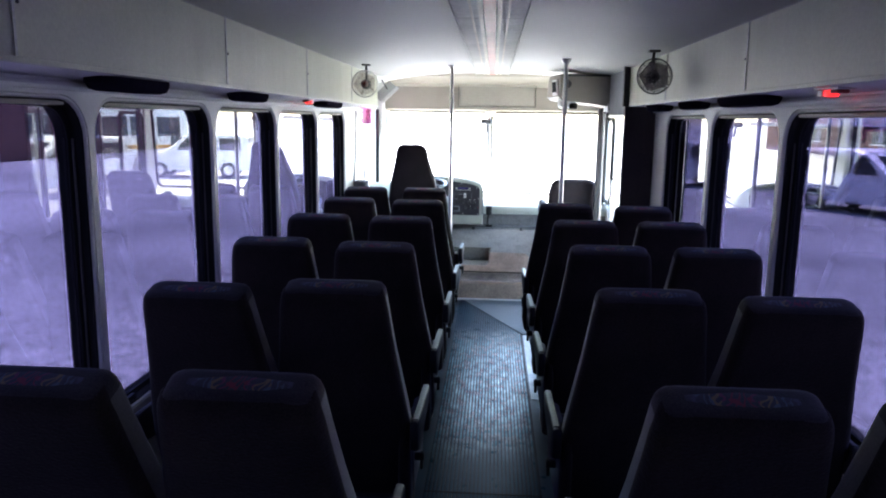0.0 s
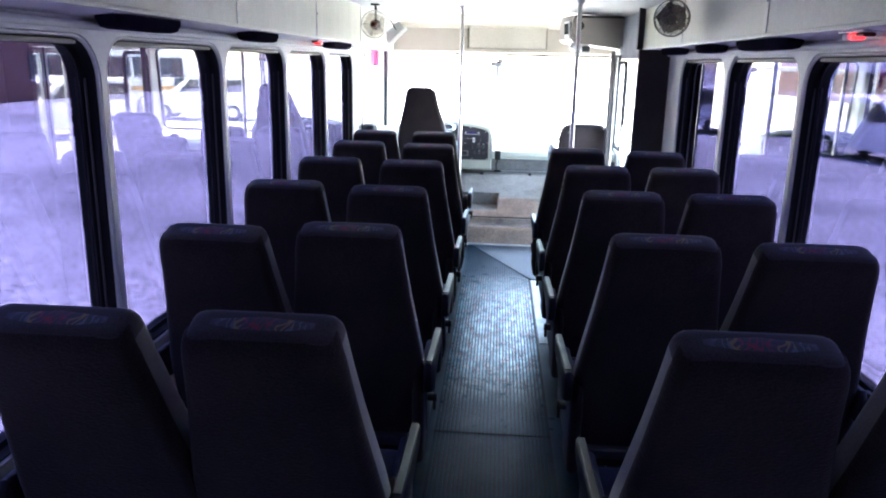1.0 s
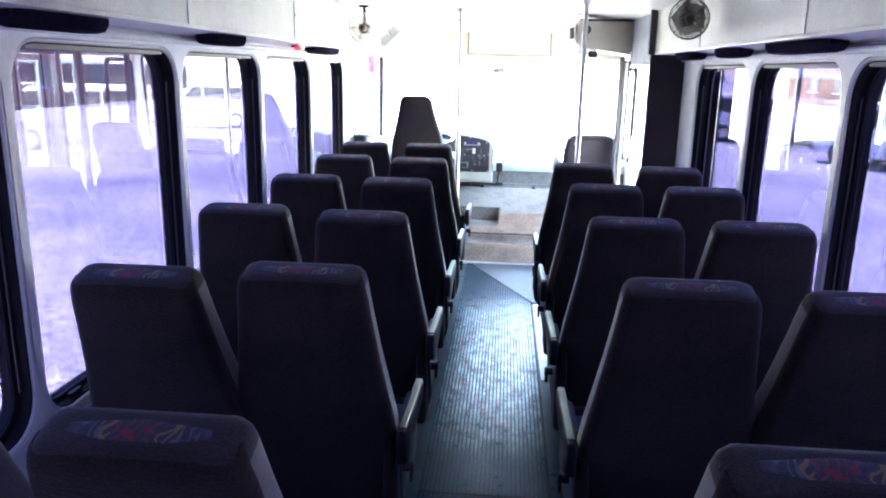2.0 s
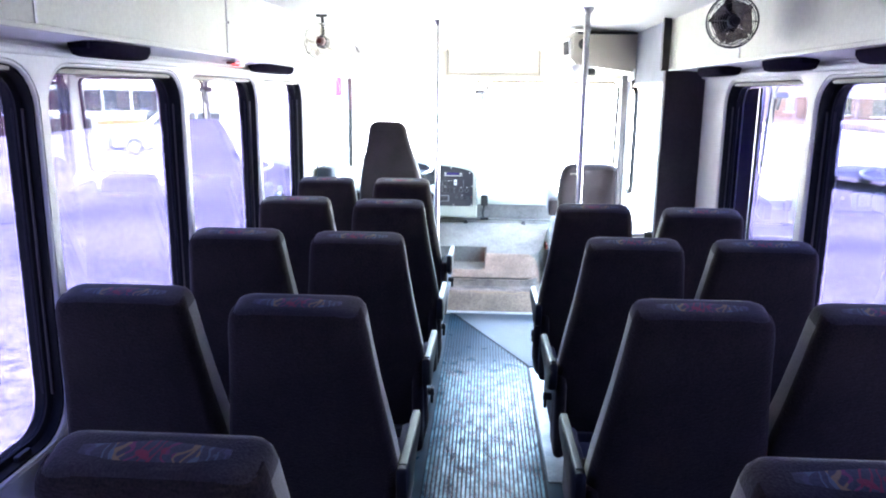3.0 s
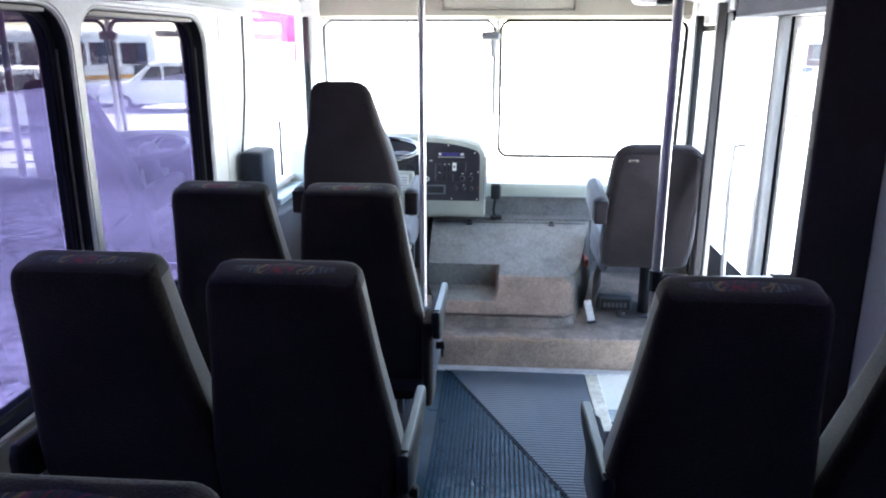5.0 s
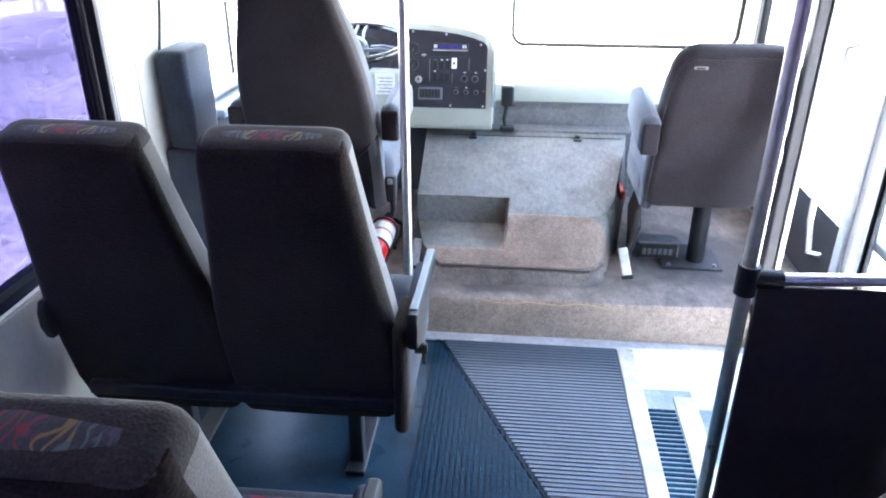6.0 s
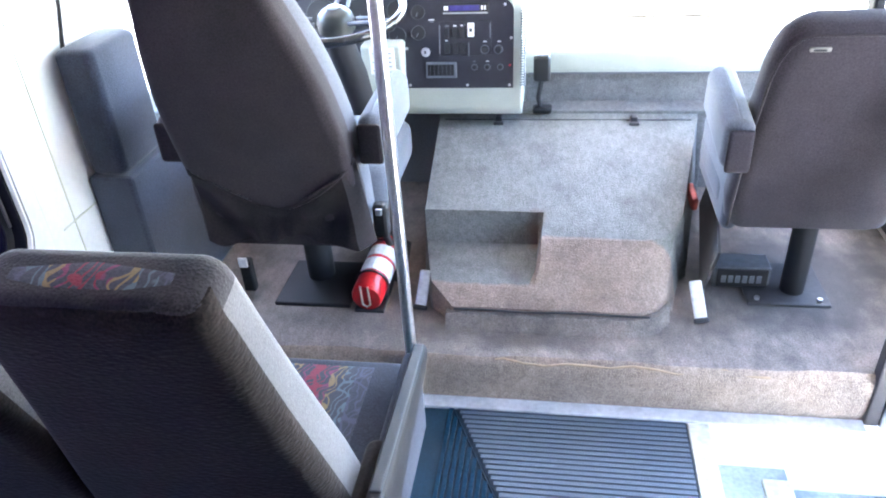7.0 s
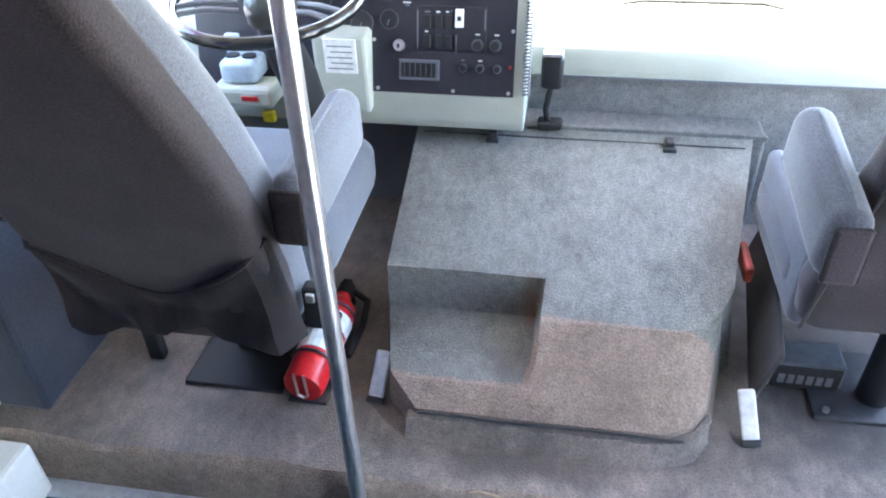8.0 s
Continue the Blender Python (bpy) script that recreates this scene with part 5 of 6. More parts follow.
for sx, sz in ((-0.095, 0.345), (-0.073, 0.235), (-0.078, 0.077), (-0.225, 0.077), (-0.43, 0.077), (-0.25, 0.388), (-0.40, 0.398), (-0.439, 0.203), (-0.545, 0.205)):
    c = FACE @ Vector((sx, 0, sz))
    part("screw", tube(bmesh.new(), [c + NRM * 0.002, c + NRM * 0.007], 0.005, 8), M_CHROME, panel)
part("lower_box", boxed(-0.59, -0.445, 7.372, 7.46, 0.60, 0.815, 0.010), M_DASHB, dash, "pale switch box")
part("label_sheet", boxed(-0.557, -0.470, 7.367, 7.373, 0.715, 0.807, 0.001), M_WHITE, dash, "white paper notice")
for i in range(5):
    part("print_bar", boxed(-0.548 + (0.010 if i % 2 else 0), -0.48, 7.3655, 7.3675, 0.727 + i * 0.015, 0.730 + i * 0.015), M_GREYPL, dash)
part("tag", boxed(-0.757, -0.723, 7.365, 7.385, 0.56, 0.592, 0.004), M_YELLOW, dash, "yellow tag")
cup = part("cup_holder", pillow(bmesh.new(), -0.838, -0.738, 7.325, 7.425, 0.690, 0.748, 0.012), M_PALEBLUE, dash, "pale blue twin cup holder", smooth=True)
part("back_plate", boxed(-0.846, -0.806, 7.405, 7.425, 0.735, 0.795, 0.006), M_PALEBLUE, cup)
for cx in (-0.812, -0.766):
    part("well", tube(bmesh.new(), [(cx, 7.372, 0.7405), (cx, 7.372, 0.7535)], 0.019, 16), M_BLACK, cup, "dark cup well", smooth=True)
part("switch_shelf", boxed(-0.86, -0.69, 7.30, 7.40, 0.634, 0.688, 0.012), M_DASHB, dash)
part("red_label", boxed(-0.775, -0.73, 7.296, 7.303, 0.655, 0.668, 0.001), M_RED, dash)
part("pedal_recess", boxed(-1.15, -0.34, 7.62, 7.66, PLAT, 0.56), M_GREYPAN, dash)
part("coil_cord", tube(bmesh.new(), [(-0.032 + 0.009 * math.cos(i * 1.2), 7.40 + 0.009 * math.sin(i * 1.2) + i * 0.0005, 0.66 + i * 0.0016) for i in range(150)], 0.0022, 5), M_GREYPL, dash, "coiled cord")

mic = thing("hand_microphone", 0.03, 7.50, 0.53, label="black hand microphone on a bracket beside the dashboard", category="microphone")
part("bracket", tube(bmesh.new(), [(0, 0, 0), (-0.01, 0, 0.05), (0.0, 0, 0.11), (0.01, 0.0, 0.15)], 0.009, 8), M_BLACK, mic, smooth=True)
part("foot", boxed(-0.03, 0.04, -0.025, 0.025, -0.004, 0.018, 0.008), M_BLACK, mic)
part("body", pillow(bmesh.new(), -0.028, 0.032, -0.022, 0.022, 0.115, 0.205, 0.01), M_BLACK, mic, smooth=True)
part("clip_plate", boxed(-0.024, 0.028, -0.02, 0.016, 0.206, 0.216, 0.003), M_ALU, mic, "bright clip")

# steering wheel
sw = thing("steering_wheel", -0.604, 7.18, 0.975, label="large dark steering wheel on a black column", category="steering wheel")
SW = pose(0, 0, 0, 9, 0, 0)
ringp = [SW @ Vector((0.215 * math.cos(i * math.tau / 40), 0.215 * math.sin(i * math.tau / 40), 0)) for i in range(40)]
part("rim", tube(bmesh.new(), ringp, 0.0145, 10, closed=True), M_GLOSS, sw, "glossy dark rim", smooth=True)
bm = bmesh.new()
loft(bm, [[SW @ Vector((r * math.cos(i * math.tau / 20), r * math.sin(i * math.tau / 20), z)) for i in range(20)] for r, z in ((0.058, -0.055), (0.060, -0.025), (0.054, -0.004), (0.041, 0.010), (0.028, 0.015), (0.024, 0.020), (0.010, 0.022))])
part("hub", bm, M_HUB, sw, "grey-green horn boss", smooth=True)
for a in (205, 335, 90):
    bm = bmesh.new()
    for w in (-0.022, 0.022):
        d = Vector((math.cos(radians(a)), math.sin(radians(a)), 0))
        q = Vector((-d.y, d.x, 0)) * w
        tube(bm, [SW @ (d * 0.07 + q + Vector((0, 0, -0.015))), SW @ (d * 0.14 + q * 0.8), SW @ (d * 0.21 + q * 0.9)], 0.007, 8)
    part("spoke", bm, M_GREYPL, sw, smooth=True)
bm = tube(bmesh.new(), [SW @ Vector((0, 0, -0.05)), Vector((0.004, 0.03, -0.13)), Vector((0.014, 0.07, -0.22)), Vector((0.026, 0.11, -0.34)), Vector((0.05, 0.15, -0.55))], [0.042, 0.047, 0.050, 0.044, 0.040], 14)
part("column", bm, M_BLACK, sw, smooth=True)
part("stalk", tube(bmesh.new(), [SW @ Vector((0.03, 0, -0.09)), SW @ Vector((0.13, 0.04, -0.08)), SW @ Vector((0.17, 0.05, -0.075))], 0.008, 8), M_BLACK, sw, smooth=True)


# ---- cab seats ----
def shell_loft(rows, k=5, r=0.05):
    """rows: height, half width, depth, how far the rear face stands ahead."""
    return loft(bmesh.new(), [[(x, y, z) for x, y in round_rect(2 * w, d, r, k, 0, yo + d / 2)] for z, w, d, yo in rows])


ds = thing("driver_seat", -0.627, 6.56, PLAT, label="high-backed driver's seat in a loose brown-grey cover", category="driver seat")


def reclined(z):
    """How far the rear of the driver's backrest stands off its hinge at height z."""
    return -0.38 * max(0, z - 0.43)


WIDTHS = [(0.33, 0.205), (0.37, 0.218), (0.50, 0.221), (0.62, 0.221), (0.72, 0.217), (0.80, 0.208), (0.86, 0.198), (0.925, 0.183), (1.02, 0.156), (1.10, 0.137), (1.16, 0.127), (1.19, 0.112), (1.205, 0.09), (1.21, 0.065)]
rows = [(z, w + (0.001 if z < 1.0 else -0.006), min(0.15, 0.03 + (1.215 - z) * 0.9), 0.035 + reclined(z)) for z, w in WIDTHS[:-1]]
part("backrest", shell_loft(rows), M_VELOUR, ds, "pale blue-grey velour backrest", smooth=True)
rows = [(z, w, min(0.105, 0.02 + (1.215 - z) * 1.2), (0.014 if z < 0.36 else 0.0) + reclined(z) + max(0, z - 1.15) * 0.3) for z, w in WIDTHS]
part("cover", shell_loft(rows, 5, 0.03), M_DRIVER, ds, "loose brown-grey cloth cover", smooth=True)
bm = bmesh.new()
rings = []
for j in range(13):
    f = j / 12
    ring = []
    for i in range(49):
        u = -1 + 2 * i / 48
        swag = math.sin((abs(u) * 0.9 + f * 0.55) * 9.0 + 0.8 * math.sin(u * 3)) * 0.012 * f ** 0.6 * (0.35 + abs(u))
        pleat = 0.005 * math.sin(u * 23 + 2.2 * math.sin(u * 5)) * f
        top = 0.46 + 0.15 * abs(u) ** 1.6
        low = 0.365 + 0.014 * math.sin(u * 4.2 + 0.7) + 0.007 * math.sin(u * 11) - 0.01 * max(0, u)
        ring.append((u * (0.226 + 0.014 * f), -0.006 - 0.018 * f ** 0.5 + swag + pleat + 0.05 * max(0, abs(u) - 0.88) / 0.12 + reclined(top + (low - top) * f), top + (low - top) * f))
    rings.append(ring + [(x, y + 0.005, z) for x, y, z in reversed(ring)])
part("cover_skirt", loft(bm, rings), M_SKIRT, ds, "dark brown draped cover skirt", smooth=True)
part("cover_hem", tube(bmesh.new(), [(0.226 * u, -0.007 + 0.05 * max(0, abs(u) - 0.88) / 0.12 + reclined(0.46 + 0.15 * abs(u) ** 1.6), 0.46 + 0.15 * abs(u) ** 1.6) for u in [i / 16 - 1 for i in range(33)]], 0.005, 6), M_SKIRT, ds, smooth=True)
part("seat_cushion", pillow(bmesh.new(), -0.235, 0.235, 0.20, 0.68, 0.30, 0.46, 0.05), M_VELOUR, ds, "blue-grey velour cushion", smooth=True)
for sx in (-1, 1):
    a = part("armrest", pillow(bmesh.new(), -0.037, 0.037, 0.0, 0.36, -0.06, 0.075, 0.034, m=Matrix.Translation((sx * 0.266, -0.005, 0.635)) @ pose(0, 0, 0, 2)), M_VELOUR, ds, "blue-grey velour armrest", smooth=True)
    part("end_pad", boxed(sx * 0.266 - 0.03, sx * 0.266 + 0.03, -0.014, -0.003, 0.59, 0.695, 0.008), M_DRIVER, a)
part("pedestal", tube(bmesh.new(), [(-0.05, 0.34, 0.0), (-0.05, 0.34, 0.31)], 0.045, 16), M_BLACK, ds, smooth=True)
part("base_plate", boxed(-0.16, 0.09, 0.17, 0.42, 0.0, 0.014, 0.004), M_BLACK, ds)
part("belt_buckle", boxed(0.228, 0.270, 0.06, 0.10, 0.33, 0.43, 0.01), M_BLACK, ds, "black belt buckle")
part("belt_tongue", boxed(0.240, 0.258, 0.052, 0.061, 0.405, 0.425, 0.003), M_CHROME, ds)
part("belt_webbing", tube(bmesh.new(), [(0.25, 0.08, 0.345), (0.252, 0.11, 0.30), (0.24, 0.17, 0.25), (0.225, 0.25, 0.20)], [0.012, 0.012, 0.011, 0.010], 8), M_BLACK, ds, "black belt webbing", smooth=True)
part("belt_anchor", boxed(-0.29, -0.25, 0.24, 0.27, 0.0, 0.12, 0.006), M_BLACK, ds)
part("belt_tongue", boxed(-0.285, -0.255, 0.23, 0.24, 0.10, 0.135, 0.003), M_WHITEPL, ds)

gs = thing("guide_seat", 0.775, 6.81, PLAT, label="mauve-grey folding guide seat on a pedestal", category="seat")
LEAN_G = pose(0.008, 0, 0.268, 18) @ Matrix.Diagonal((1.07, 1, 1.045, 1))
bm = bmesh.new()
rings = []
for z, w, d, yo in ((0.0, 0.185, 0.07, 0.02), (0.02, 0.20, 0.10, 0.005), (0.10, 0.212, 0.115, 0.0), (0.35, 0.208, 0.115, 0.0), (0.50, 0.201, 0.112, 0.0), (0.555, 0.194, 0.107, 0.001), (0.588, 0.184, 0.098, 0.004), (0.608, 0.170, 0.086, 0.009), (0.622, 0.150, 0.068, 0.017), (0.630, 0.125, 0.045, 0.028)):
    rings.append([LEAN_G @ Vector((x, y, z)) for x, y in round_rect(2 * w, d, 0.045, 5, 0, yo + d / 2)])
part("backrest", loft(bm, rings), M_GUIDE, gs, "mauve-grey cloth backrest", smooth=True)
pp = [(-0.20, -0.002, 0.03), (-0.205, -0.003, 0.3), (-0.198, -0.003, 0.50), (-0.190, -0.002, 0.55), (-0.176, 0.001, 0.583), (-0.156, 0.005, 0.602), (-0.13, 0.008, 0.609), (0.13, 0.008, 0.609), (0.156, 0.005, 0.602), (0.176, 0.001, 0.583), (0.190, -0.002, 0.55), (0.198, -0.003, 0.50), (0.205, -0.003, 0.3), (0.20, -0.002, 0.03)]
part("piping", tube(bmesh.new(), [LEAN_G @ Vector(q) for q in pp], 0.004, 6), M_DRIVER, gs, smooth=True)
tear = part("tear", boxed(-0.137, -0.095, -0.003, 0.004, 0.575, 0.585, 0.002, m=LEAN_G), M_BEIGE, gs, "small pale tear in the cloth")
part("hole", boxed(-0.130, -0.104, -0.0045, 0.002, 0.5775, 0.5825, 0.001, m=LEAN_G), M_BLACK, tear)
part("seat_cushion", pillow(bmesh.new(), -0.21, 0.21, 0.10, 0.52, 0.26, 0.38, 0.045), M_VELOUR, gs, "blue-grey velour cushion", smooth=True)
a = part("armrest", pillow(bmesh.new(), -0.037, 0.037, 0.0, 0.34, -0.085, 0.055, 0.034, m=Matrix.Translation((-0.250, -0.19, 0.615)) @ pose(0, 0, 0, 8)), M_VELOUR, gs, "blue-grey velour armrest", smooth=True)
part("end_pad", boxed(-0.280, -0.220, -0.196, -0.184, 0.545, 0.655, 0.008), M_GUIDE, a)
part("side_bolster", pillow(bmesh.new(), -0.205, -0.158, 0.06, 0.50, 0.235, 0.43, 0.02), M_VELOUR, gs, smooth=True)
part("pedestal", tube(bmesh.new(), [(0.044, 0.10, 0.0), (0.044, 0.10, 0.28)], 0.035, 16), M_BLACK, gs, smooth=True)
part("base_plate", boxed(-0.10, 0.14, 0.02, 0.25, 0.0, 0.012, 0.004), M_STEEL, gs)
for bx, by in ((-0.07, 0.23), (0.11, 0.23), (-0.07, 0.04), (0.11, 0.04)):
    part("bolt", tube(bmesh.new(), [(bx, by, 0.010), (bx, by, 0.021)], 0.008, 6), M_ALU, gs)
part("strap", boxed(-0.258, -0.236, 0.24, 0.36, 0.20, 0.245, 0.010), M_ORANGE, gs, "orange folded belt under the cushion")

M_SLATE = surface("slate_painted_steel", (0.10, 0.11, 0.125), 0.6)
vb = thing("heater_grille", 0.672, 6.92, PLAT, label="low slate-grey heater outlet with black slots", category="heater")
part("body", boxed(-0.085, 0.085, 0.006, 0.09, 0.0, 0.075, 0.006), M_SLATE, vb)
part("grille", boxed(-0.075, 0.075, -0.002, 0.006, 0.008, 0.07, 0.002), M_BLACK, vb)
for i in range(6):
    part("slot", boxed(-0.062 + i * 0.021, -0.048 + i * 0.021, -0.005, 0.004, 0.024, 0.050, 0.001), M_GREYPL, vb)
part("kick_board", boxed(-0.128, -0.118, -0.10, 0.49, 0.0, 0.16, 0.003, m=pose(0, 0, 0, 0, 12, -8)), M_KICK, vb, "thin dark kick board")

# fire extinguisher lying in its bracket beside the driver's seat
fe = thing("fire_extinguisher", -0.474, 6.722, 0.228, label="red fire extinguisher with white label, in a floor bracket", category="fire extinguisher")
FE = look((0, 0, 0), (0.018, 0.30, 0.03))
FEM = FE @ pose(0, 0, 0, 180, 0, 0)


def turned(rows, n=20):
    return loft(bmesh.new(), [[FEM @ Vector((r * math.cos(i * math.tau / n), r * math.sin(i * math.tau / n), z)) for i in range(n)] for r, z in rows])


part("cylinder", turned([(0.036, -0.012), (0.045, -0.012), (0.049, -0.004), (0.050, 0.02), (0.050, 0.22), (0.046, 0.245), (0.03, 0.265), (0.02, 0.275), (0.02, 0.29)]), M_RED, fe, "red cylinder", smooth=True)
part("label_band", turned([(0.0505, 0.075), (0.0515, 0.076), (0.0515, 0.135), (0.0505, 0.136)]), M_WHITE, fe, "white label")
part("label_band", turned([(0.0505, 0.15), (0.0515, 0.151), (0.0515, 0.20), (0.0505, 0.201)]), M_WHITE, fe, "white label")
part("valve", turned([(0.022, 0.288), (0.022, 0.325), (0.012, 0.33)], 12), M_BLACK, fe, smooth=True)
part("lever", boxed(-0.012, 0.012, -0.02, 0.07, 0.325, 0.335, 0.003, m=FEM), M_BLACK, fe)
part("lever", boxed(-0.012, 0.012, 0.01, 0.075, 0.30, 0.308, 0.003, m=FEM), M_BLACK, fe)
part("hose", tube(bmesh.new(), [FEM @ Vector(q) for q in ((0.02, 0, 0.31), (0.06, 0.02, 0.30), (0.068, 0.03, 0.22), (0.062, 0.03, 0.12))], 0.009, 8), M_BLACK, fe, smooth=True)
for zz in (0.06, 0.22):
    ringp = [FEM @ Vector((0.053 * math.cos(i * math.tau / 20), 0.053 * math.sin(i * math.tau / 20), zz)) for i in range(20)]
    part("strap", tube(bmesh.new(), ringp, 0.004, 6, closed=True), M_STEEL, fe)
part("bottom_hook", tube(bmesh.new(), [FEM @ Vector(q) for q in ((-0.012, -0.05, -0.016), (-0.012, 0.02, -0.018), (0.0, 0.03, -0.018), (0.012, 0.02, -0.018), (0.012, -0.05, -0.016))], 0.0035, 6), M_CHROME, fe, smooth=True)
part("bracket_foot", boxed(-0.045, 0.05, -0.01, 0.22, -0.058, -0.048, 0.003), M_STEEL, fe)

# padded console at the driver's side wall
co = thing("side_console", 0, 0, 0, label="blue-grey padded console against the driver's side wall", category="console")
part("lower_box", boxed(XL + 0.002, -1.064, 6.60, 7.45, PLAT, 0.685, 0.012), M_CONSOLE, co, "grey-blue carpeted lower box")
part("upper_pad", pillow(bmesh.new(), XL + 0.012, -1.076, 6.605, 6.84, 0.685, 1.035, 0.020), M_CONSOLE, co, "padded upper box", smooth=True)
part("rail", boxed(XL + 0.01, -1.10, 6.96, 7.50, 0.70, 0.74, 0.01), M_PALEBLUE, co)

# ---- roof fittings in the cab ----
db = thing("overhead_box", -0.092, -0.32, 0, label="beige overhead box with radio display and round speaker", category="overhead box")
bm = bmesh.new()
prof = [(0.725, 1.992), (0.71, 1.955), (0.70, 1.80), (0.735, 1.77), (1.255, 1.705), (1.255, 1.985)]
loft(bm, [[(x, 6.93, z) for x, z in prof], [(x - (0.07 if x < 0.8 else 0), 7.32, z) for x, z in prof]])
part("body", bm, M_BEIGE, db)
part("top_edge", boxed(0.735, 1.255, 6.922, 6.94, 1.970, 1.988, 0.003), M_BLACK, db)
part("display_frame", boxed(-0.012, 0.0, 0.0, 0.15, -0.068, 0.068, 0.004, m=Matrix.Translation((0.697, 6.96, 1.878)) @ pose(0, 0, 0, 0, -4, 10)), M_WHITEPL, db)
part("display", boxed(-0.018, -0.011, 0.018, 0.132, -0.040, 0.050, 0.002, m=Matrix.Translation((0.697, 6.96, 1.878)) @ pose(0, 0, 0, 0, -4, 10)), M_SCREEN, db, "dark display")
part("speaker", tube(bmesh.new(), [(0.775, 6.931, 1.905), (0.775, 6.918, 1.905)], 0.034, 20), M_BLACK, db, "round black speaker", smooth=True)
part("lamp_housing", pillow(bmesh.new(), 0.71, 0.86, 6.94, 7.10, 1.70, 1.785, 0.03), M_WHITEPL, db, "white lamp housing", smooth=True)
part("lamp_bracket", boxed(0.80, 0.87, 6.93, 7.0, 1.695, 1.745, 0.012), M_BLACK, db)

vis = thing("sun_visor", 0, 0, 0, label="pale folded sun visor above the driver's window", category="sun visor")
part("flap", boxed(-0.105, 0.105, -0.012, 0.012, -0.016, 0.016, 0.006, m=Matrix.Translation((-0.935, 7.18, 1.815)) @ pose(0, 0, 0, 0, -44, 8)), M_WHITEPL, vis)
part("backing", boxed(-0.10, 0.10, 0.014, 0.022, -0.01, 0.08, 0.004, m=Matrix.Translation((-0.955, 7.19, 1.825)) @ pose(0, 0, 0, 0, -44, 8)), M_CEIL, vis)
part("arm", tube(bmesh.new(), [(-1.0, 7.10, 1.95), (-0.96, 7.18, 1.87)], 0.006, 6), M_STEEL, vis)
M_MAROON = surface("maroon_webbing", (0.03, 0.010, 0.014), 0.8)
strap = thing("strap", -1.165, 7.93, 1.42, label="short red strap hanging at the windscreen post", category="strap")
part("webbing", boxed(-0.012, 0.012, -0.05, -0.03, 0.0, 0.26, 0.004), M_MAROON, strap)
cm = thing("mirror_mount", 0, 8.0, 1.53, label="small grey mirror mount on the windscreen divider", category="mount")
part("stem", tube(bmesh.new(), [(-0.004, 0.02, -0.075), (-0.006, 0.0, -0.03), (-0.010, -0.01, 0.02), (0.0, 0.03, 0.06)], [0.012, 0.016, 0.014, 0.012], 10), M_GREYPL, cm, smooth=True)
part("bracket", pillow(bmesh.new(), -0.080, 0.040, -0.03, 0.01, 0.022, 0.072, 0.016), M_GREYPL, cm, smooth=True)
wiper = thing("wiper", -0.65, 8.22, 1.583, label="pale wiper parked along the windscreen top, outside", category="wiper")
part("blade", boxed(-0.42, 0.42, -0.006, 0.006, -0.022, 0.022, 0.005, m=pose(0, 0, 0, 0, -1.7, 0)), M_WHITEPL, wiper)
part("arm", tube(bmesh.new(), [(0.02, 0.0, 0.01), (0.10, -0.02, 0.10), (0.12, -0.05, 0.16)], 0.008, 8), M_WHITEPL, wiper, smooth=True)


def fan(x, y, z, blade, label, ry):
    cage = M_CHROME if blade is M_FANCLEAR else M_STEEL
    f = thing("cab_fan", x, y, z, rz=ry, label=label, category="fan", group="fans")
    R, wire = 0.093, 0.0010 if blade is M_FANCLEAR else 0.0012
    for k, (rr, yy) in enumerate(((R, 0.0), (R * 0.97, -0.016), (R * 0.89, -0.025), (R * 0.80, -0.031), (R * 0.71, -0.034), (R * 0.62, -0.036), (R * 0.53, -0.038), (R * 0.44, -0.039), (R * 0.35, -0.040), (R * 0.26, -0.041), (R * 0.17, -0.041), (R * 0.97, 0.02), (R * 0.85, 0.028), (R * 0.7, 0.034))):
        pts = [(rr * math.cos(i * math.tau / 28), yy, rr * math.sin(i * math.tau / 28)) for i in range(28)]
        part("guard_ring", tube(bmesh.new(), pts, 0.0032 if k == 0 else wire, 6, closed=True), cage, f)
    for i in range(8):
        a = i * math.tau / 8
        c, s = math.cos(a), math.sin(a)
        part("guard_spoke", tube(bmesh.new(), [(0.02 * c, -0.041, 0.02 * s), (R * 0.6 * c, -0.037, R * 0.6 * s), (R * c, -0.002, R * s), (R * 0.7 * c, 0.035, R * 0.7 * s), (0.03 * c, 0.04, 0.03 * s)], wire * 1.2, 5), cage, f)
    part("motor", tube(bmesh.new(), [(0, 0.012, 0), (0, 0.03, 0), (0, 0.085, 0), (0, 0.10, 0)], [0.03, 0.036, 0.034, 0.02], 16), M_BLACK, f, smooth=True)
    part("hub", tube(bmesh.new(), [(0, -0.03, 0), (0, -0.024, 0), (0, 0.012, 0)], [0.010, 0.022, 0.024], 14), M_REDHUB if blade is M_FANCLEAR else M_BLACK, f, smooth=True)
    for i in range(5):
        a0 = i * math.tau / 5
        bm = bmesh.new()
        rings = []
        for r, wd in ((0.018, 0.36), (0.04, 0.66), (0.065, 0.74), (0.084, 0.58)):
            rings.append([(r * math.cos(a0 + w), 0.010 * w / 0.4 + o, r * math.sin(a0 + w)) for o in (-0.001, 0.001) for w in ((-wd, wd) if o < 0 else (wd, -wd))])
        loft(bm, rings)
        part("blade", bm, blade, f)
    part("bracket", tube(bmesh.new(), [(0, 0.06, 0.02), (0, 0.06, 0.10), (0.0, 0.045, 0.135)], 0.009, 8), M_STEEL, f, smooth=True)
    part("ceiling_plate", boxed(-0.03, 0.03, 0.02, 0.08, 0.128, 0.142, 0.004), M_STEEL, f)
    return f


M_REDHUB = surface("red_brown_hub", (0.25, 0.05, 0.03), 0.4)
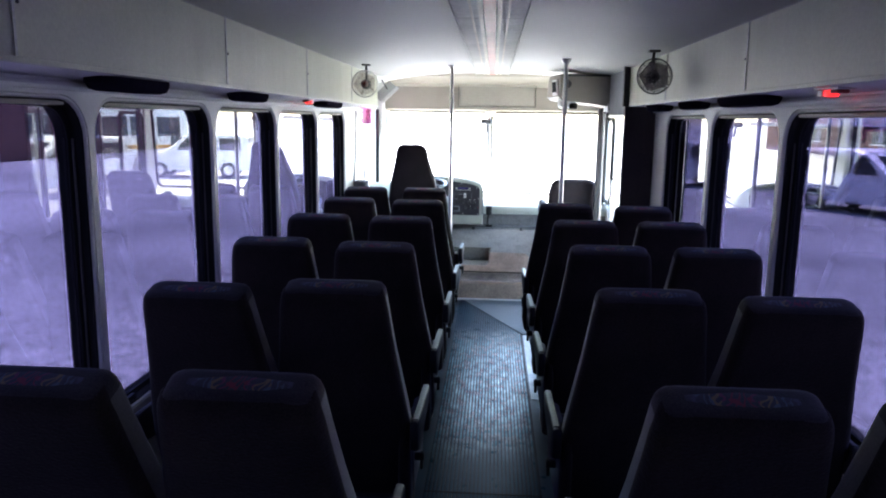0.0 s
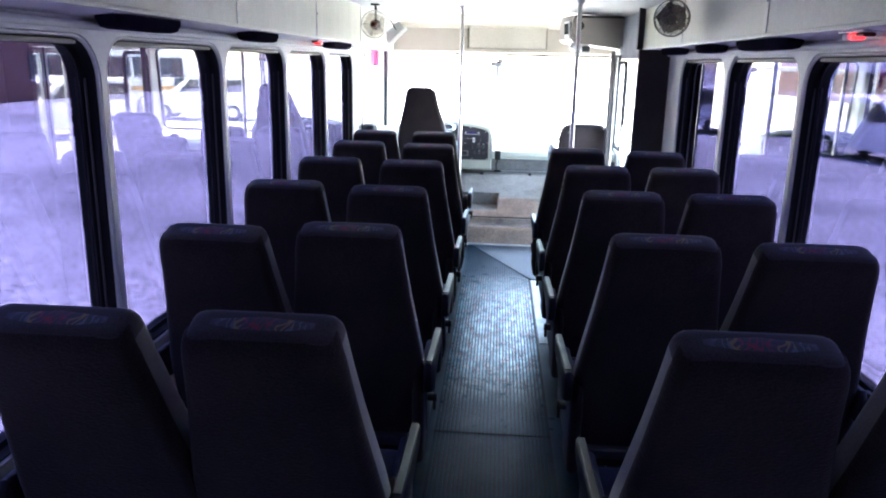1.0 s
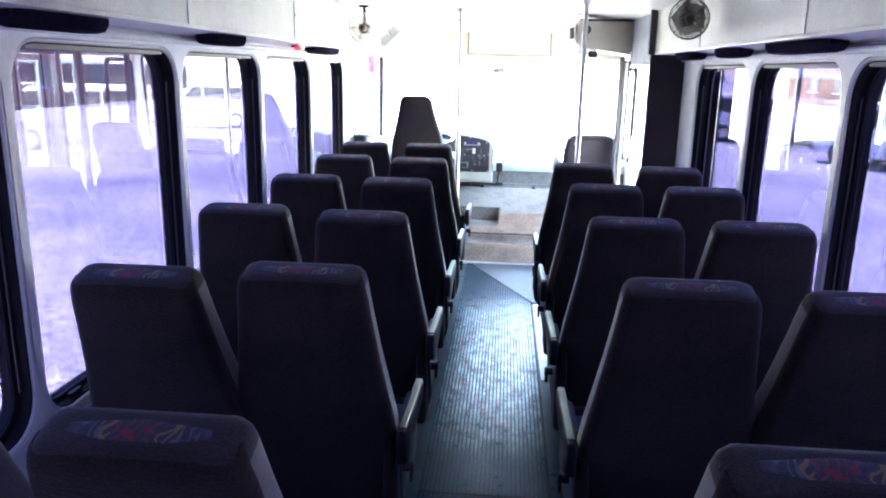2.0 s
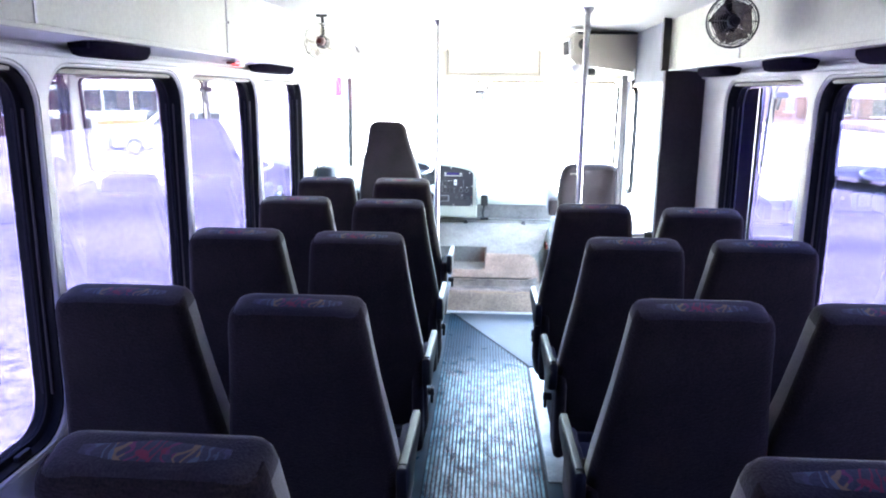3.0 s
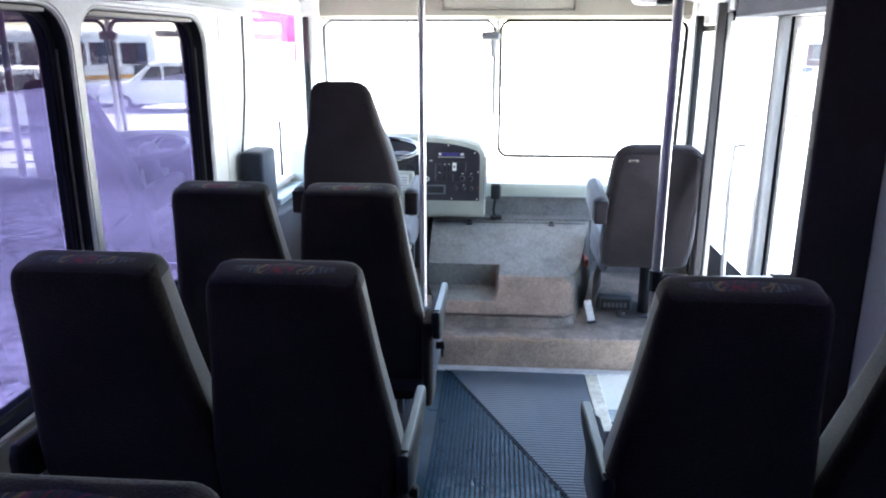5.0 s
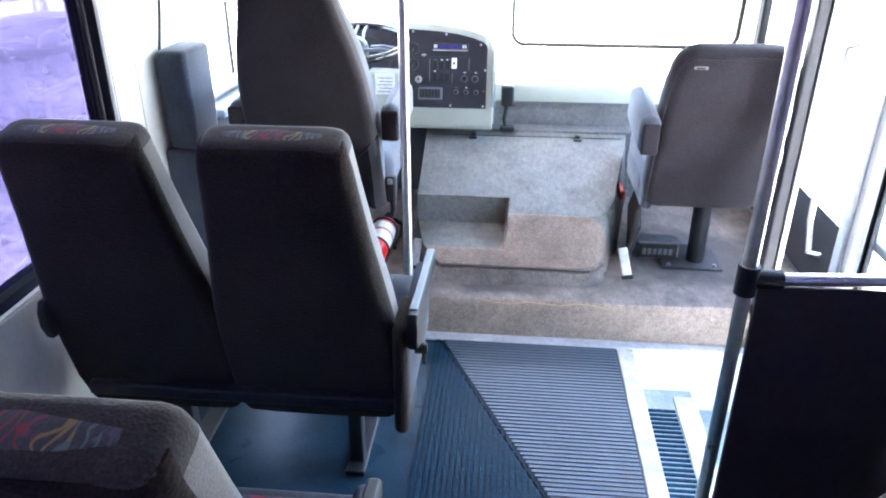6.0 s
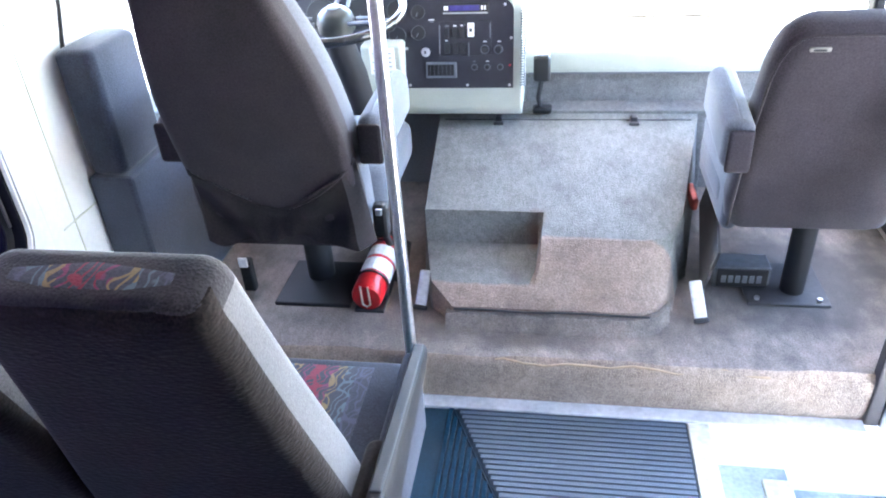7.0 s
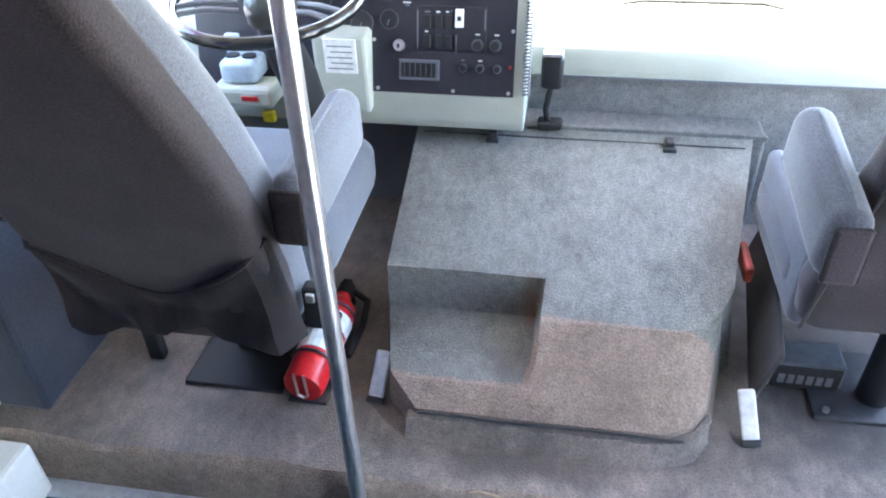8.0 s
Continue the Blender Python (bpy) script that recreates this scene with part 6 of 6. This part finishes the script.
fan(-0.862, 5.40, 1.832, M_FANCLEAR, "small caged fan with clear blades under the ceiling", 0)
fan(0.92, 4.22, 1.834, M_FANSMOKE, "small caged fan with smoked blades under the ceiling", 0)

# ---- outside ----
bm = bmesh.new()
n = 24
rad = [0, 4, 8, 14, 22, 35, 60, 120, 400, 2500]
prev = None
for r in rad:
    if r == 0:
        prev = [bm.verts.new((0, 4, GROUND))]
        continue
    ring = [bm.verts.new((r * math.cos(i * math.tau / n), 4 + r * math.sin(i * math.tau / n), GROUND)) for i in range(n)]
    for i in range(n):
        j = (i + 1) % n
        bm.faces.new((prev[0], ring[i], ring[j]) if len(prev) == 1 else (prev[i], ring[i], ring[j], prev[j]))
    prev = ring
tagged(part("ground", bm, M_GRAVEL), "pale gravel parking ground around the coach", "ground", kind="structure")


M_AMBER = surface("amber_stripe", (0.6, 0.3, 0.06), 0.5)


def wheel(parent, x, y, r, along="x"):
    d = Vector((1, 0, 0)) if along == "x" else Vector((0, 1, 0))
    c = Vector((x, y, r))
    w = part("wheel", tube(bmesh.new(), [c - d * 0.11, c - d * 0.09, c + d * 0.09, c + d * 0.11], [r * 0.9, r, r, r * 0.9], 20), M_RUBBER, parent, "black tyre", smooth=True)
    part("rim", tube(bmesh.new(), [c - d * 0.115, c + d * 0.115], r * 0.58, 16), M_ALU, w, smooth=True)


def coach(x, y, rz, stripe, label):
    """A parked coach, nose towards its own -y."""
    t = thing("parked_coach", x, y, GROUND, rz, label, "coach", "parked vehicles")
    bm = bmesh.new()
    rows = [(0.35, 0.0, 2.36, 9.0), (0.5, -0.06, 2.44, 9.1), (1.4, -0.06, 2.46, 9.1), (1.6, 0.0, 2.44, 9.04), (2.7, 0.22, 2.36, 8.8), (2.95, 0.34, 2.2, 8.6), (3.05, 0.5, 1.9, 8.2)]
    loft(bm, [[(a, b, z) for a, b in round_rect(w, l, 0.18, 4, 0, y0 + l / 2)] for z, y0, w, l in rows])
    part("body", bm, M_BUSWHITE, t, "white painted body", smooth=True)
    part("stripe", boxed(-1.24, 1.24, -0.075, 9.06, 1.10, 1.26, 0.01), stripe, t, "coloured side stripe")
    part("windscreen", prism_x(bmesh.new(), [(-0.03, 1.55), (0.20, 2.65), (0.26, 2.65), (0.06, 1.55)], -1.08, 1.08), M_BUSDARK, t, "dark windscreen")
    for i in range(6):
        for sx in (-1, 1):
            part("window", boxed(sx * 1.185 - 0.05, sx * 1.185 + 0.05, 0.9 + i * 1.3, 2.05 + i * 1.3, 1.65, 2.5, 0.02), M_BUSDARK, t)
    part("bumper", boxed(-1.22, 1.22, -0.16, 0.05, 0.36, 0.62, 0.04), M_GREYPL, t)
    for sx in (-0.9, 0.9):
        part("headlight", boxed(sx - 0.16, sx + 0.16, -0.09, 0.0, 0.78, 0.96, 0.03), M_ALU, t)
    for sx in (-1.12, 1.12):
        for wy in (1.5, 6.6):
            wheel(t, sx, wy, 0.46)
    for sx in (-1.4, 1.4):
        part("mirror", boxed(sx - 0.1, sx + 0.1, -0.1, -0.02, 1.7, 2.1, 0.03), M_BLACK, t)
    return t


def van(x, y, rz, paint, label):
    t = thing("parked_van", x, y, GROUND, rz, label, "van", "parked vehicles")
    side = [(-2.3, 0.32), (-2.35, 0.7), (-2.2, 0.98), (-1.2, 1.12), (-0.35, 1.78), (0.2, 1.88), (2.05, 1.84), (2.28, 1.2), (2.33, 0.6), (2.28, 0.32)]
    bm = loft(bmesh.new(), [[(sx, yy, z) for yy, z in [(a * k, 0.32 + (b - 0.32) * k2) for a, b in side]] for sx, k, k2 in ((-0.9, 0.97, 0.96), (-0.82, 1.0, 1.0), (0.82, 1.0, 1.0), (0.9, 0.97, 0.96))])
    part("body", bm, paint, t, "painted body", smooth=True)
    for sx in (-1, 1):
        for a, b in ((-0.75, 0.05), (0.12, 0.95), (1.02, 1.9)):
            part("window", prism_x(bmesh.new(), [(a, 1.16), (b, 1.16), (b - 0.04, 1.66), (max(a, -0.3), 1.66)], sx * 0.905 - 0.01, sx * 0.905 + 0.01), M_BUSDARK, t)
        for wy in (-1.45, 1.35):
            wheel(t, sx * 0.82, wy, 0.33)
    part("windscreen", prism(bmesh.new(), [(-0.72, 1.2), (0.72, 1.2), (0.66, 1.7), (-0.66, 1.7)], -0.99, -0.42), M_BUSDARK, t)
    part("rear_window", boxed(-0.7, 0.7, 2.17, 2.21, 1.25, 1.7, 0.02), M_BUSDARK, t)
    part("bumper", boxed(-0.88, 0.88, -2.42, -2.25, 0.35, 0.62, 0.04), M_GREYPL, t)
    part("bumper", boxed(-0.88, 0.88, 2.25, 2.40, 0.35, 0.62, 0.04), M_GREYPL, t)
    return t


coach(17.5, 27.0, 32, M_AMBER, "white parked coach with an orange stripe on the gravel")
van(11.3, 22.5, 25, M_BUSWHITE, "white parked minivan on the gravel")
van(14.2, 23.5, 15, M_GREYPL, "grey parked minivan on the gravel")
van(10.0, 31.0, 80, M_BUSWHITE, "white parked van on the gravel")

hall = thing("brick_building", -26, 40, GROUND, 0, "long low red-brown building across the ground", "building")
part("wall", boxed(-6, 0, -38, 40, 0, 5.6), M_BRICK, hall, "red-brown wall")
part("roof", prism(bmesh.new(), [(-6.4, 5.6), (0.4, 5.6), (0.4, 5.85), (-3, 6.8), (-6.4, 5.85)], -38.4, 40.4), M_GREYPL, hall, "grey roof")
for i in range(12):
    w = part("window", boxed(-0.02, 0.04, -27 + i * 5.4, -25 + i * 5.4, 1.2, 2.6, 0.02), M_BUSDARK, hall)
    part("sill", boxed(0.0, 0.12, -27.1 + i * 5.4, -24.9 + i * 5.4, 1.08, 1.18, 0.01), M_WALL, w)
shed = thing("blue_roofed_shed", 24, 36, GROUND, 30, "pale shed with a low blue metal roof", "shed")
part("wall", boxed(-7, 7, 0, 5, 0, 2.25), M_WALL, shed, "pale sheet wall")
part("roof", prism_x(bmesh.new(), [(-0.5, 2.2), (-0.5, 2.32), (2.5, 3.0), (5.5, 2.32), (5.5, 2.2)], -7.4, 7.4), M_BLUEROOF, shed, "blue metal roof")
for i in range(3):
    part("door", boxed(-5.5 + i * 4.2, -3.2 + i * 4.2, -0.04, 0.02, 0, 2.0, 0.02), M_GREYPL, shed)
